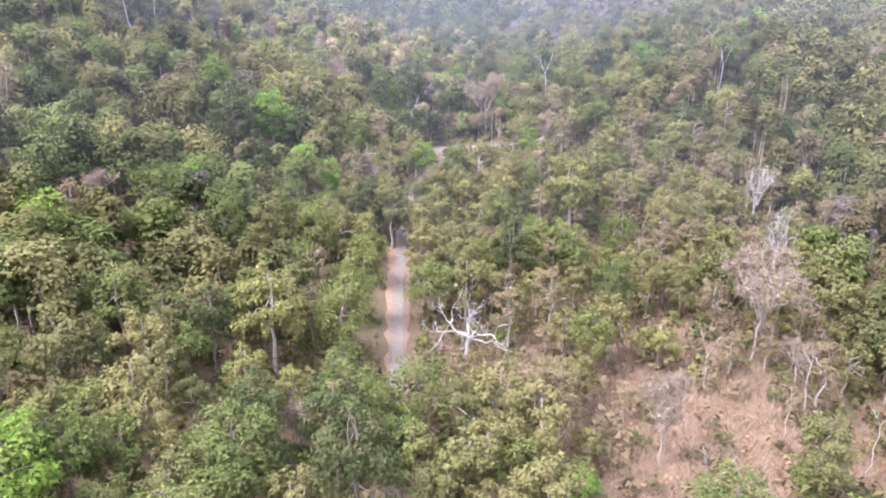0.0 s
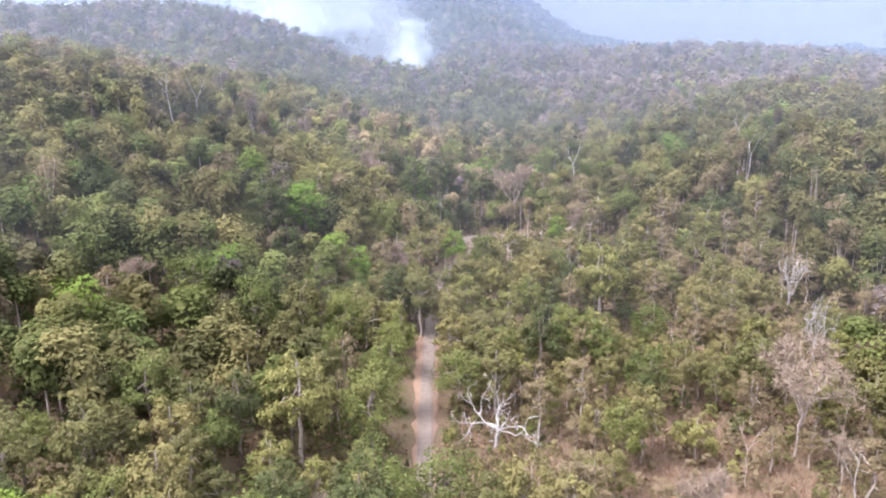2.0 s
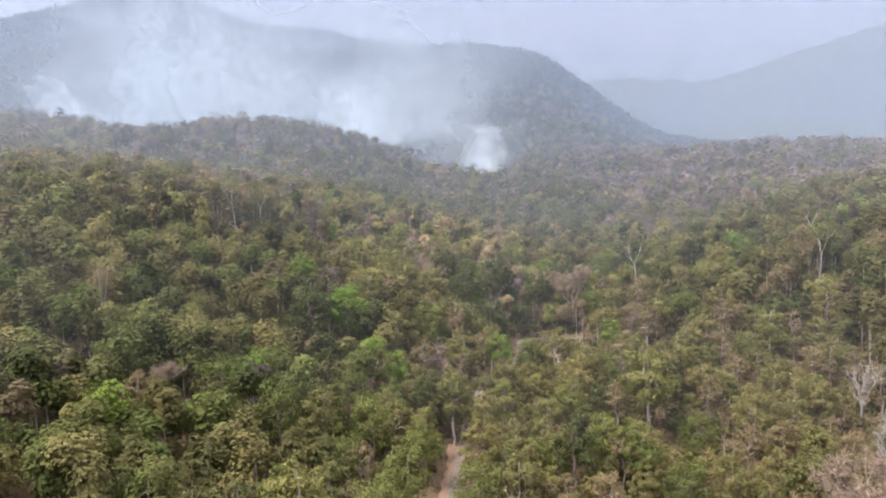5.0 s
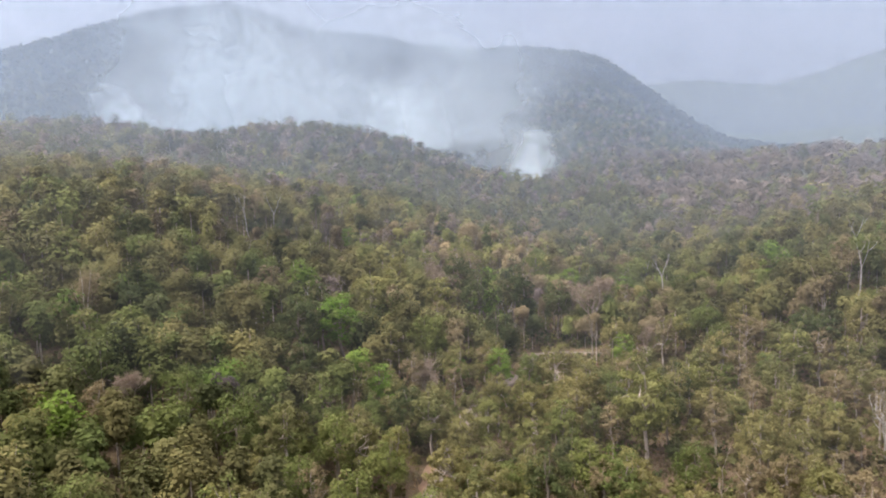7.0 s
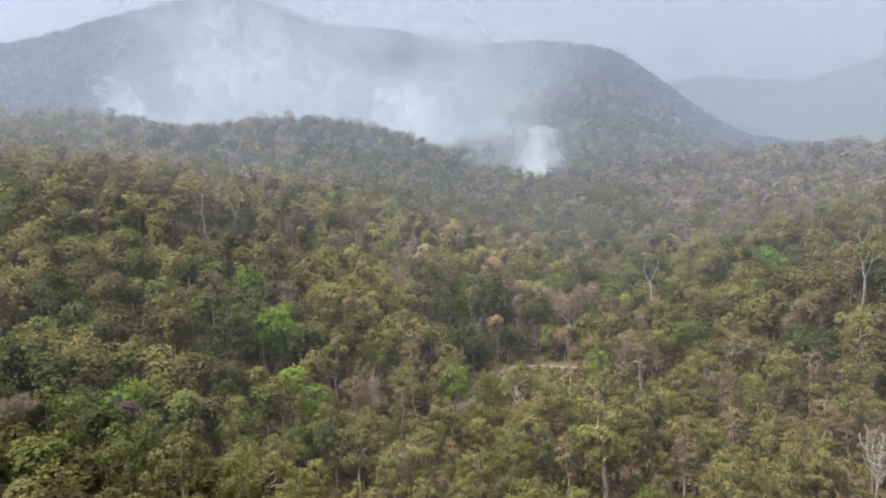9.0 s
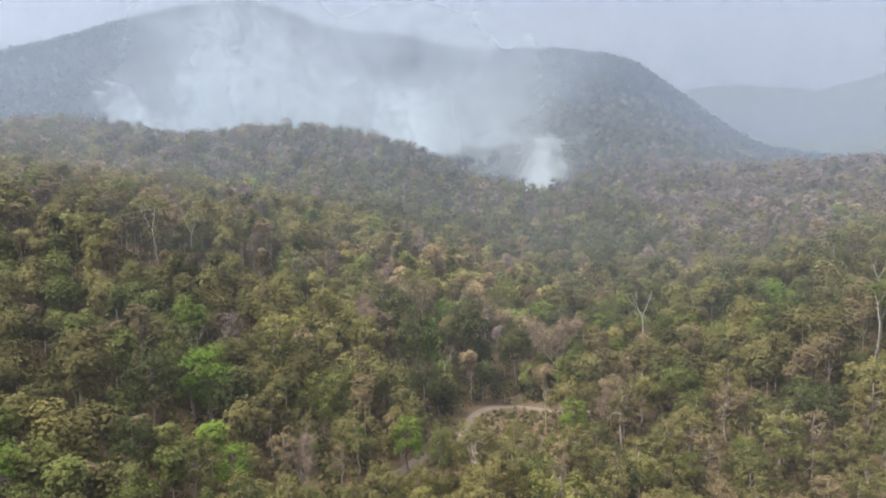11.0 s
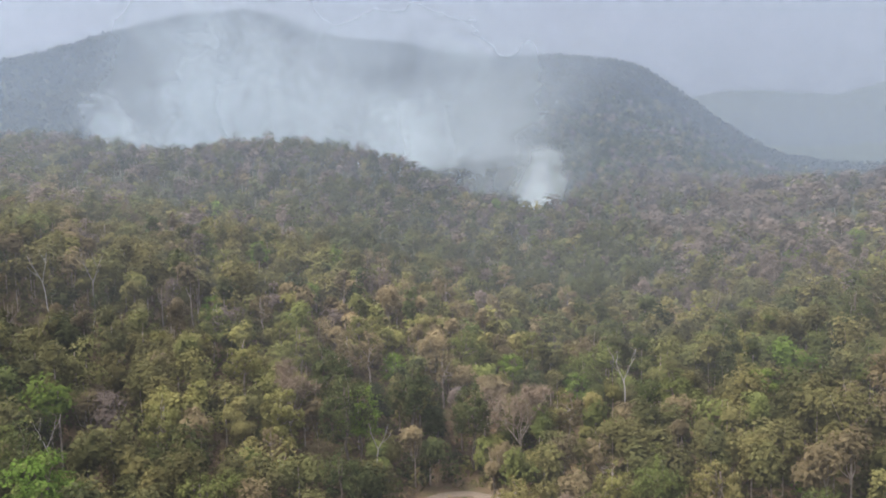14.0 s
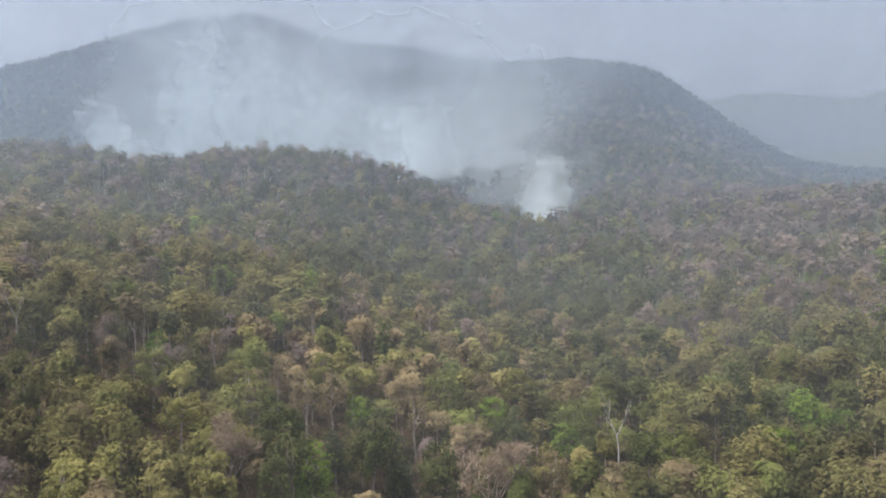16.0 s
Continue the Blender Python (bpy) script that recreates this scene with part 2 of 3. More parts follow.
def tube(points, radii, sides=5):
    points, radii = np.asarray(points, float), np.asarray(radii, float)
    ways = np.gradient(points, axis=0)
    ways /= np.linalg.norm(ways, axis=1, keepdims=True) + 1e-9
    ref = np.where(np.abs(ways[:, 2:]) > 0.9, np.array([[1.0, 0, 0]]), np.array([[0, 0, 1.0]]))
    a = np.cross(ways, ref)
    a /= np.linalg.norm(a, axis=1, keepdims=True) + 1e-9
    b = np.cross(ways, a)
    ang = np.arange(sides) * 2 * np.pi / sides
    ring = a[:, None] * np.cos(ang)[None, :, None] + b[:, None] * np.sin(ang)[None, :, None]
    v = (points[:, None] + ring * radii[:, None, None]).reshape(-1, 3)
    i, j = np.meshgrid(np.arange(len(points) - 1), np.arange(sides), indexing="ij")
    k = (j + 1) % sides
    q = np.stack([i * sides + j, i * sides + k, (i + 1) * sides + k, (i + 1) * sides + j], -1).reshape(-1, 4)
    return v, q


def leaf_quads(rng, at, normal, size, long=1.5):
    """Leaf sprays, one pointed blade each, at the places given."""
    n = len(at)
    normal = normal / (np.linalg.norm(normal, axis=1, keepdims=True) + 1e-9)
    side = np.cross(normal, rng.normal(size=(n, 3)))
    side /= np.linalg.norm(side, axis=1, keepdims=True) + 1e-9
    up = np.cross(normal, side)
    size = np.broadcast_to(np.asarray(size, float), (n,))[:, None] * rng.uniform(0.6, 1.35, (n, 1))
    long = np.broadcast_to(np.asarray(long, float), (n,))[:, None]
    v = np.stack([at - up * size * long * 0.5 - side * size * 0.46, at + side * size * 0.5 - up * size * long * 0.3,
                  at + up * size * long * 0.55], 1).reshape(-1, 3)
    return v, np.arange(3 * n).reshape(-1, 3)


def crown_lobes(rng, count, radius, low, high, fat=1.0):
    """Centres and radii of the leaf masses that make up a crown."""
    ang = rng.uniform(0, 2 * np.pi, count)
    rad = radius * np.sqrt(rng.uniform(0, 1, count)) * 0.8
    dome = np.sqrt(np.clip(1 - (rad / radius) ** 2, 0, 1))
    z = low + (high - low) * (0.08 + 0.84 * dome ** 1.4 * rng.uniform(0.1, 1.0, count) ** 0.8)
    wide = rng.uniform(0.78, 1.2)
    lobes = np.column_stack([rad * np.cos(ang) * wide, rad * np.sin(ang) / wide, z])
    return lobes, fat * radius * rng.uniform(0.11, 0.25, count)


def crown(rng, leaves, size, radius, low, high, count=12, lobes=None):
    cen, rr = lobes if lobes is not None else crown_lobes(rng, count, radius, low, high)
    pick = rng.choice(len(cen), leaves, p=rr ** 2 / (rr ** 2).sum())
    way = rng.normal(size=(leaves, 3))
    way[:, 2] += 0.55
    way /= np.linalg.norm(way, axis=1, keepdims=True)
    at = cen[pick] + way * (rr[pick] * rng.uniform(0.55, 1.08, leaves))[:, None] * np.array([1, 1, 0.78])
    dome = at - np.array([0, 0, cen[:, 2].min() * 0.6 + cen[:, 2].max() * 0.4])
    dome /= np.linalg.norm(dome, axis=1, keepdims=True) + 1e-6
    return leaf_quads(rng, at, way * 0.6 + dome * 0.8 + rng.normal(size=(leaves, 3)) * 0.5 + np.array([0, 0, 0.15]), size)


def limb(rng, start, end, r0, r1, steps=4, wander=0.08, sides=5):
    u = np.linspace(0, 1, steps + 1)[:, None]
    pts = np.asarray(start) * (1 - u) + np.asarray(end) * u
    pts[1:-1] += rng.normal(size=(steps - 1, 3)) * wander * np.linalg.norm(np.asarray(end) - start)
    return tube(pts, r0 + (r1 - r0) * u[:, 0], sides)


def trunk_and_limbs(rng, height, lobes, girth):
    top = np.array([rng.normal() * 0.5, rng.normal() * 0.5, height * 0.8])
    out = [limb(rng, (0, 0, -1.0), top, girth, girth * 0.35, 5, 0.02, 6)]
    for c in lobes[0][:9]:
        f = rng.uniform(0.45, 0.8)
        start = top * f
        out.append(limb(rng, start, c, girth * 0.42, girth * 0.1, 3, 0.07, 4))
    return join(out)


def branching(rng, start, way, length, radius, depth, gnarl, out, tips, sides=5, spread=0.7, lift=0.12):
    """Bare boughs, forking again and again."""
    steps = 4
    pts, p, w = [np.array(start, float)], np.array(start, float), np.array(way, float)
    for _ in range(steps):
        w = w + rng.normal(size=3) * gnarl + np.array([0, 0, lift])
        w /= np.linalg.norm(w)
        p = p + w * length / steps
        pts.append(p)
    out.append(tube(pts, np.linspace(radius, radius * 0.62, steps + 1), sides if depth > 1 else 4))
    tips.append(p)
    if depth <= 0:
        return
    for k in range(2 if rng.uniform() < 0.55 else 3):
        nw = w + rng.normal(size=3) * spread
        nw /= np.linalg.norm(nw)
        at = pts[-1] if k < 2 else pts[2]
        branching(rng, at, nw, length * rng.uniform(0.6, 0.85), radius * 0.6, depth - 1, gnarl, out, tips, sides, spread, lift)


def twigs(rng, tips, each, length):
    tips = np.asarray(tips)
    at = np.repeat(tips, each, axis=0)
    way = rng.normal(size=at.shape) + np.array([0, 0, 0.4])
    way /= np.linalg.norm(way, axis=1, keepdims=True)
    ln = length * rng.uniform(0.5, 1.2, (len(at), 1))
    side = np.cross(way, rng.normal(size=at.shape))
    side /= np.linalg.norm(side, axis=1, keepdims=True)
    w = 0.045
    v = np.stack([at - side * w, at + side * w, at + way * ln + side * w * 0.3, at + way * ln - side * w * 0.3], 1).reshape(-1, 3)
    return v, np.arange(len(v)).reshape(-1, 4)


def part(name, mesh, parent, label=""):
    ob = new(name, mesh)
    ob.parent = parent
    return tagged(ob, label)


def rest(x, y, turn=0.0, scale=1.0, tall=1.0):
    return Matrix.LocRotScale((x, y, float(ground_z(x, y))), Euler((0, 0, turn)), (scale, scale, scale * tall))


# ---- ground ----
def axis_steps(fine_lo, fine_hi, lo, hi, step):
    a = list(np.arange(fine_lo, fine_hi + 0.1, step))
    s = step
    while a[-1] < hi:
        s *= 1.12
        a.append(min(a[-1] + s, hi))
    s = step
    while a[0] > lo:
        s *= 1.12
        a.insert(0, max(a[0] - s, lo))
    return np.array(a)


def sheet(name, xs, ys, mat):
    gx, gy = np.meshgrid(xs, ys, indexing="ij")
    gz = ground_z(gx, gy)
    n = len(ys)
    i, j = np.meshgrid(np.arange(len(xs) - 1), np.arange(n - 1), indexing="ij")
    q = np.stack([i * n + j, (i + 1) * n + j, (i + 1) * n + j + 1, i * n + j + 1], -1).reshape(-1, 4)
    me = quads_mesh(name, np.stack([gx, gy, gz], -1).reshape(-1, 3), q, mat)
    me.shade_smooth()
    # Beyond 380 m the ground takes the wooded colour, darkened between the trees.
    middle = np.hypot((gx[:-1, :-1] - 60), (gy[:-1, :-1] - 110)).ravel() > 380
    me.materials.append(wood_mat)
    me.polygons.foreach_set("material_index", middle.astype(np.int32))
    bare = me.attributes.new("open_soil", "FLOAT", "POINT")
    bare.data.foreach_set("value", np.clip(1.4 * np.exp(-((gx - 45) / 26) ** 2 - ((gy - 94) / 34) ** 2), 0, 1).astype(np.float32).ravel())
    return me


ground = tagged(new("ground", sheet("ground", axis_steps(-150, 150, -4600, 4600, 5), axis_steps(40, 320, -4600, 4800, 5), floor_mat)),
                "hilly forest floor with reddish soil, leaf litter and dry grass", "ground", kind="structure")

ROAD = np.array([(-1, -150), (-2, -100), (-3, -60), (-3.5, -20), (-4, 20), (-5, 60), (-6.8, 106), (-8, 125), (-9, 149), (-9.5, 168), (-10.2, 186), (-9.5, 203), (-6, 218),
                 (-0.8, 236), (0, 243), (-0.6, 252), (-1.8, 262), (-1.2, 271), (2, 277), (7, 279.5), (13, 277), (20, 271), (30, 266), (42, 268)], float)


def spline(points, n):
    t = np.arange(len(points))
    u = np.linspace(0, len(points) - 1, n)
    p = np.column_stack([np.interp(u, t, points[:, k]) for k in range(2)])
    for _ in range(12):
        p[1:-1] = (p[:-2] + 2 * p[1:-1] + p[2:]) / 4
    return p


road_line = spline(ROAD, 215)


def road_distance(x, y):
    d = np.full(np.shape(x), 1e9)
    for px, py in road_line[::2]:
        d = np.minimum(d, np.hypot(np.asarray(x) - px, np.asarray(y) - py))
    return d


def strip(name, line, half, lift, mat, rng, ragged, rut=0.0):
    w = np.gradient(line, axis=0)
    w /= np.linalg.norm(w, axis=1, keepdims=True)
    side = np.column_stack([w[:, 1], -w[:, 0]])
    across = np.array([-1.06, -1, -0.62, -0.42, -0.2, 0.2, 0.42, 0.62, 1, 1.06])
    dip = np.array([-0.5, 0, 0, -rut, 0, 0, -rut, 0, 0, -0.5])
    edge = half * (1 + ragged * np.convolve(rng.normal(size=len(line)), np.ones(5) / 5, "same"))
    p = line[:, None] + side[:, None] * across[None, :, None] * edge[:, None, None]
    mid = ground_z(line[:, 0], line[:, 1])
    z = 0.3 * mid[:, None] + 0.7 * ground_z(p[..., 0], p[..., 1]) + lift + dip[None]
    v = np.concatenate([p, z[..., None]], -1).reshape(-1, 3)
    m = len(across)
    i, j = np.meshgrid(np.arange(len(line) - 1), np.arange(m - 1), indexing="ij")
    q = np.stack([i * m + j, i * m + j + 1, (i + 1) * m + j + 1, (i + 1) * m + j], -1).reshape(-1, 4)
    me = quads_mesh(name, v, q, mat)
    me.shade_smooth()
    return me


rng = np.random.default_rng(3)
tagged(new("verge", strip("verge", road_line[road_line[:, 1] < 168], 2.8, 0.22, verge_mat, rng, 0.6)),
       "reddish bare earth verge beside the dirt road", "verge", kind="structure")
tagged(new("road", strip("road", road_line, 1.4, 0.36, road_mat, rng, 0.12, 0.1)),
       "pale dusty dirt road with wheel ruts through forest", "road", kind="structure")

# ---- kinds of trees, each built a few times ----
def leafy_proto(rng, kind, radius, height, leaves, size):
    lobes = crown_lobes(rng, int(rng.integers(48, 66)), radius, height * 0.24, height, 1.35 if kind in ("bright", "green", "dark") else 1.0)
    stem = quads_mesh("trunk", *trunk_and_limbs(rng, height, lobes, 0.028 * height ** 0.8 + 0.05), bark_pale if kind in ("olive", "yellow", "dry") else bark)
    leaf = quads_mesh("crown", *crown(rng, leaves, size, radius, 0, 0, lobes=lobes), leaf_mats[kind])
    return stem, leaf


PROTO = {}
rng = np.random.default_rng(11)
for kind, radius, height, count in (("olive", 5.7, 17, 6), ("green", 5.5, 17, 3), ("dark", 5.0, 19, 3), ("bright", 5.2, 17, 2),
                                    ("yellow", 5.0, 14, 3), ("dry", 4.3, 14, 3)):
    PROTO[kind] = [leafy_proto(rng, kind, radius * rng.uniform(0.9, 1.1), height * rng.uniform(0.9, 1.1),
                               1700 if kind == "dry" else 3100, 0.3 if kind == "dry" else 0.335) for _ in range(count)]


def bare_proto(rng, height, depth, gnarl, mat, twig_each, spread=0.55, girth=0.26, bole=0.4, boughs=3, rise=1.1):
    out, tips = [], []
    top = np.array([rng.normal() * 0.4, rng.normal() * 0.4, height * bole])
    out.append(limb(rng, (0, 0, -1), top, girth, girth * 0.75, 5, 0.02, 7))
    for k in range(boughs):
        w = np.array([math.cos(k * 6.28 / boughs + 0.4), math.sin(k * 6.28 / boughs + 0.4), rise]) + rng.normal(size=3) * 0.2
        branching(rng, top * (1 - 0.06 * k), w / np.linalg.norm(w), height * 0.24, girth * 0.6, depth, gnarl, out, tips, spread=spread)
    stem = quads_mesh("trunk", *join(out), mat)
    tw = quads_mesh("twigs", *twigs(rng, tips, twig_each, height * 0.09), twig_pale) if twig_each else None
    return stem, tw


PROTO["bare"] = [bare_proto(rng, 16, 3, 0.1, bark_pale, 26, 0.46, 0.2, 0.42, 5, 1.7) for _ in range(3)]
PROTO["snag"] = [bare_proto(rng, 14, 1, 0.12, bark_white if k == 0 else bark_pale, 2, 0.4, 0.13 if k == 0 else 0.11, 0.66, 2, 2.2) for k in range(3)]

LABEL = {
    "olive": ("broadleaf_tree", "dusty olive-green broadleaf tree in dry-season forest"),
    "green": ("green_tree", "green broadleaf tree with a full rounded crown"),
    "dark": ("evergreen_tree", "dark evergreen tree with a dense crown"),
    "bright": ("green_tree", "fresh bright-green tree standing among duller ones"),
    "yellow": ("yellowing_tree", "yellow-green tree with a thin leafy crown"),
    "dry": ("withered_tree", "brown tree with dry withered leaves on it"),
    "bare": ("bare_tree", "leafless grey tree with fine pale twigs"),
    "snag": ("dead_tree", "pale dead standing trunk with a few bare boughs"),
}
FIRST = {}


def tree(kind, variant, x, y, turn, scale, tall=1.0):
    key = (kind, variant)
    m = rest(x, y, turn, scale, tall)
    if key not in FIRST:
        stem, top = PROTO[kind][variant]
        name, label = LABEL[kind]
        root = tagged(new(name), label, "dead tree" if kind == "snag" else "tree", name.replace("_", " ") + "s of the near forest")
        root.empty_display_size = 0.5
        part("trunk", stem, root)
        if top:
            part("crown", top, root)
        root.matrix_basis = m
        FIRST[key] = root
    else:
        root = copy_thing(FIRST[key], pose(0, 0, 0))
        root.matrix_basis = m
    return root


# ---- where trees grow ----
EYES = [(p[1], Vector(p[2]) - Vector(p[1])) for p in PATH[::3]]


def seen_from(x, y, margin=6.0, reach=1e9):
    """The least distance to the way above the forest from which a place lies ahead."""
    best = np.full(np.shape(x), 1e9)
    for (ex, ey, ez), w in EYES:
        az = np.degrees(np.arctan2(x - ex, y - ey)) - math.degrees(math.atan2(w.x, w.y))
        d = np.hypot(x - ex, y - ey)
        ok = (np.abs(az) < 32.5 + margin) & (d > 55)
        best = np.where(ok, np.minimum(best, d), best)
    return best


def field(x, y, scale, seed):
    """Slow waves between 0 and 1."""
    r = np.random.default_rng(seed)
    v = np.zeros(np.shape(x))
    for k in range(7):
        a, f, ph = r.uniform(0, 6.28), r.uniform(0.5, 1.6) / scale, r.uniform(0, 6.28)
        v = v + np.sin((x * math.cos(a) + y * math.sin(a)) * f * 6.28 + ph)
    return 0.5 + v / 7


def blob(x, y, cx, cy, rx, ry):
    return np.exp(-((x - cx) / rx) ** 2 - ((y - cy) / ry) ** 2)


KINDS = ["olive", "green", "dark", "bright", "yellow", "dry", "bare", "snag"]


def kind_chances(x, y):
    """How likely each kind is at a place: stands of like trees."""
    wet, old, sere = field(x, y, 110, 1), field(x, y, 60, 2), field(x, y, 90, 3)
    clearing = blob(x, y, 45, 93, 24, 33)
    brown = 1.3 * blob(x, y, -25, 335, 40, 58) + 0.4 * blob(x, y, 25, 245, 35, 25) + 0.35 * blob(x, y, 95, 150, 60, 40)
    ridge = smooth(430, 620, y)
    west = smooth(15, -40, x) * smooth(250, 190, y)
    south = smooth(150, 95, y) * smooth(10, -20, x)
    upland = 1.8 * smooth(15, 70, x) * smooth(370, 460, y) + 0.7 * smooth(-110, -160, x) * smooth(330, 430, y)
    hill = smooth(700, 850, np.hypot(x - 60, y - 110))
    glen = blob(x, y, 12, 500, 20, 60) + blob(x, y, 20, 425, 13, 32) + 0.7 * blob(x, y, -60, 470, 60, 30) + 0.6 * blob(x, y, -180, 480, 90, 40) + blob(x, y, -5, 275, 14, 14)
    east = smooth(40, 90, x) * smooth(280, 200, y)
    p = np.stack([0.75 + 0.5 * old, 0.1 + 0.9 * west * wet + 0.5 * blob(x, y, 60, 325, 55, 40) + 0.25 * south + 0.9 * glen, 0.03 + 0.14 * wet ** 3 + 6.0 * glen + 1.4 * ridge * smooth(40, -20, x) + 0.05 * south + 0.06 * west + 0.9 * hill + 0.35 * smooth(-110, -160, x) * smooth(330, 430, y),
                  0.012 + 0.015 * west, 0.03 + 0.16 * old ** 2 * smooth(120, 220, y) + 0.05 * old + 0.55 * brown + 1.2 * blob(x, y, -50, 285, 26, 32) - 0.12 * ridge * old ** 2, 0.05 + 0.25 * sere ** 2 + 1.2 * brown + 2 * clearing + 0.3 * ridge * sere + 0.2 * east,
                  0.01 + 0.04 * sere ** 2 + 0.25 * brown + 0.15 * clearing + 1.2 * ridge + 0.9 * upland, 0.035 + 0.22 * brown + 0.35 * clearing], -1)
    p[..., 5:7] *= (1 - 0.75 * hill)[..., None]
    return p / p.sum(-1, keepdims=True)


def stand(rng, x, y):
    """Between 0 and 1, evenly spread, alike for neighbours: like trees stand together."""
    v = field(x, y, 30, 31) + 0.6 * field(x, y, 13, 32) + rng.normal(size=len(x)) * 0.08
    return (np.argsort(np.argsort(v)) + 0.5) / len(x)


def sites(rng, x0, x1, y0, y1, gap):
    nx, ny = int((x1 - x0) / gap), int((y1 - y0) / gap)
    i, j = np.meshgrid(np.arange(nx), np.arange(ny), indexing="ij")
    x = x0 + (i + 0.5 * (j % 2) + rng.uniform(-0.42, 0.42, i.shape)) * gap
    y = y0 + (j + rng.uniform(-0.42, 0.42, i.shape)) * gap
    return x.ravel(), y.ravel()


HERO = []      # places kept free for the trees set one by one


def free(x, y, gap=3.0):
    ok = road_distance(x, y) > np.where(y < 92, 1.8, np.where(y > 228, 6.5, np.where(y > 158, 1.6, 4.7)))
    for hx, hy, hr in HERO:
        ok &= np.hypot(x - hx, y - hy) > hr
    return ok


# trees that stand out, set one by one: kind, then place and scale of each
STANDOUT = (
    ("bright", ((-104, 186, 0.7), (29, 240, 0.75), (-46, 199, 1.3), (-29, 182, 0.8), (-45, 62, 1.1), (-52, 66, 1.0), (19, 75, 0.5), (-21, 274, 1.25), (-27, 311, 0.8),
                (-5, 214, 0.8), (138, 507, 1.0), (-246, 366, 1.0), (6, 330, 0.85), (29, 317, 0.85), (-71, 341, 0.75), (-83, 299, 0.75), (78, 303, 0.8), (109, 485, 1.0))),
    ("green", ((-58, 144, 0.9), (-44, 148, 0.9), (-15, 145, 0.8), (26, 207, 0.7), (28, 116, 0.75), (50, 78, 0.5), (-16, 111, 0.9), (-15, 127, 0.9),
               (-35, 161, 0.9), (-26, 146, 0.8), (4, 522, 1.1), (-9, 501, 1.1), (15, 481, 1.1), (-2, 371, 0.9), (56, 307, 0.9), (-9, 330, 1.0), (-67, 482, 1.1),
               (54, 252, 1.0), (30, 321, 1.0), (-27, 216, 1.0), (-61, 208, 1.0), (-25, 221, 0.9), (-28, 150, 0.8), (16, 181, 0.8), (44, 167, 0.7), (37, 140, 0.8), (-86, 150, 1.0), (-44, 139, 0.9),
               (4, 212, 0.8), (-43, 69, 0.9), (-10, 86, 0.7), (-4.5, 82, 0.65))),
    ("yellow", ((-5.5, 90, 0.55), (15, 237, 0.45), (20, 231, 0.5), (-27, 106, 1.2), (-3, 79, 0.7), (2, 73, 0.8), (34.5, 183, 1.45), (-17.4, 157, 0.7), (-33, 255, 1.35), (-49, 234, 1.1), (8, 353, 1.0), (-33, 319, 1.1), (45, 253, 0.9), (0, 174, 0.9), (7, 190, 0.8), (74, 225, 1.0), (82, 152, 0.7), (22, 88, 0.45), (10, 174, 0.8), (-39, 322, 1.0), (-14, 300, 1.0), (15, 360, 1.0), (66, 127, 0.9),
                (-58, 299, 1.0), (-47, 290, 1.2), (-99, 330, 1.1), (-72, 346, 1.0), (-55, 273, 1.1), (-42, 320, 1.0), (9, 427, 1.2), (-72, 284, 1.1))),
    ("dark", ((-92, 722, 1.6), (-78, 735, 1.2), (-55, 191, 1.1), (-53, 202, 1.0), (40, 190, 0.85), (-13, 79, 0.95), (-21, 266, 1.15), (4, 292, 1.15), (-12, 289, 1.45), (-10, 241, 0.8), (16, 314, 1.0), (36, 134, 0.7), (103, 328, 1.0), (-18, 168, 0.8), (-45, 173, 0.9), (-9, 68, 0.9),
              (-32, 279, 1.25), (14, 480, 1.2), (10, 537, 1.3), (20, 447, 1.1), (-64, 484, 1.2), (-99, 272, 0.7), (17, 431, 1.1))),
    ("dry", ((41, 266, 1.0), (26, 154, 0.8), (27, 184, 0.8), (45.7, 180, 0.55), (-24, 130, 0.8), (-72, 135, 0.75), (114, 404, 1.1), (-32, 249, 0.8), (22, 130, 0.9), (41, 240, 1.0), (30, 298, 1.0), (19, 89, 0.7), (-23, 118, 0.7), (-37, 300, 1.2), (-33, 308, 1.1), (-45, 372, 1.2), (-35, 388, 1.2),
             (-24, 448, 1.3), (10, 420, 1.2), (-70, 306, 1.0), (-14, 244, 0.7), (-71, 406, 1.2), (-12, 315, 1.1))),
    ("bare", ((60, 122, 1.4), (-37, 266, 1.3), (-70, 141, 0.8), (18, 291, 1.5), (-20, 192, 0.8), (33, 203, 0.6))),
    ("snag", ((44, 306, 1.6), (-107, 260, 1.6), (-103, 271, 1.6), (102, 269, 1.6), (-60, 214, 1.2), (38, 330, 1.3), (-12, 262, 1.3), (112, 310, 1.4), (66, 118, 0.9), (47, 110, 0.9), (69, 92, 0.9), (63, 86, 1.0), (55, 96, 0.7))),
)
STANDOUT = [(kind, k, *row) for kind, rows in STANDOUT for k, row in enumerate(rows)]
for row in STANDOUT:
    if row[0] not in ('bare', 'snag'):
        HERO.append((row[2] + 1.5 * row[4], row[3] - 6 * row[4], 3.4 * row[4]))
    HERO.append((row[2], row[3], (1.5 if row[0] in ('bare', 'snag') else 4.4) * row[4]))
HERO += [(80, 160, 4), (84.5, 185, 4), (5.5, 121, 8), (5, 112, 9), (4, 102, 7), (3, 94, 5), (6, 250, 7), (9, 262, 7), (4, 240, 6), (11, 236, 7), (10, 228, 5), (13, 252, 6), (7, 271, 5)]
HERO += [(1 + 12 * u, 268 - 45 * u, 9) for u in (0, 0.2, 0.4, 0.6, 0.8, 1)] + [(8 + 10 * u, 275 - 48 * u, 7) for u in (0, 0.2, 0.4, 0.6, 0.8, 1)]


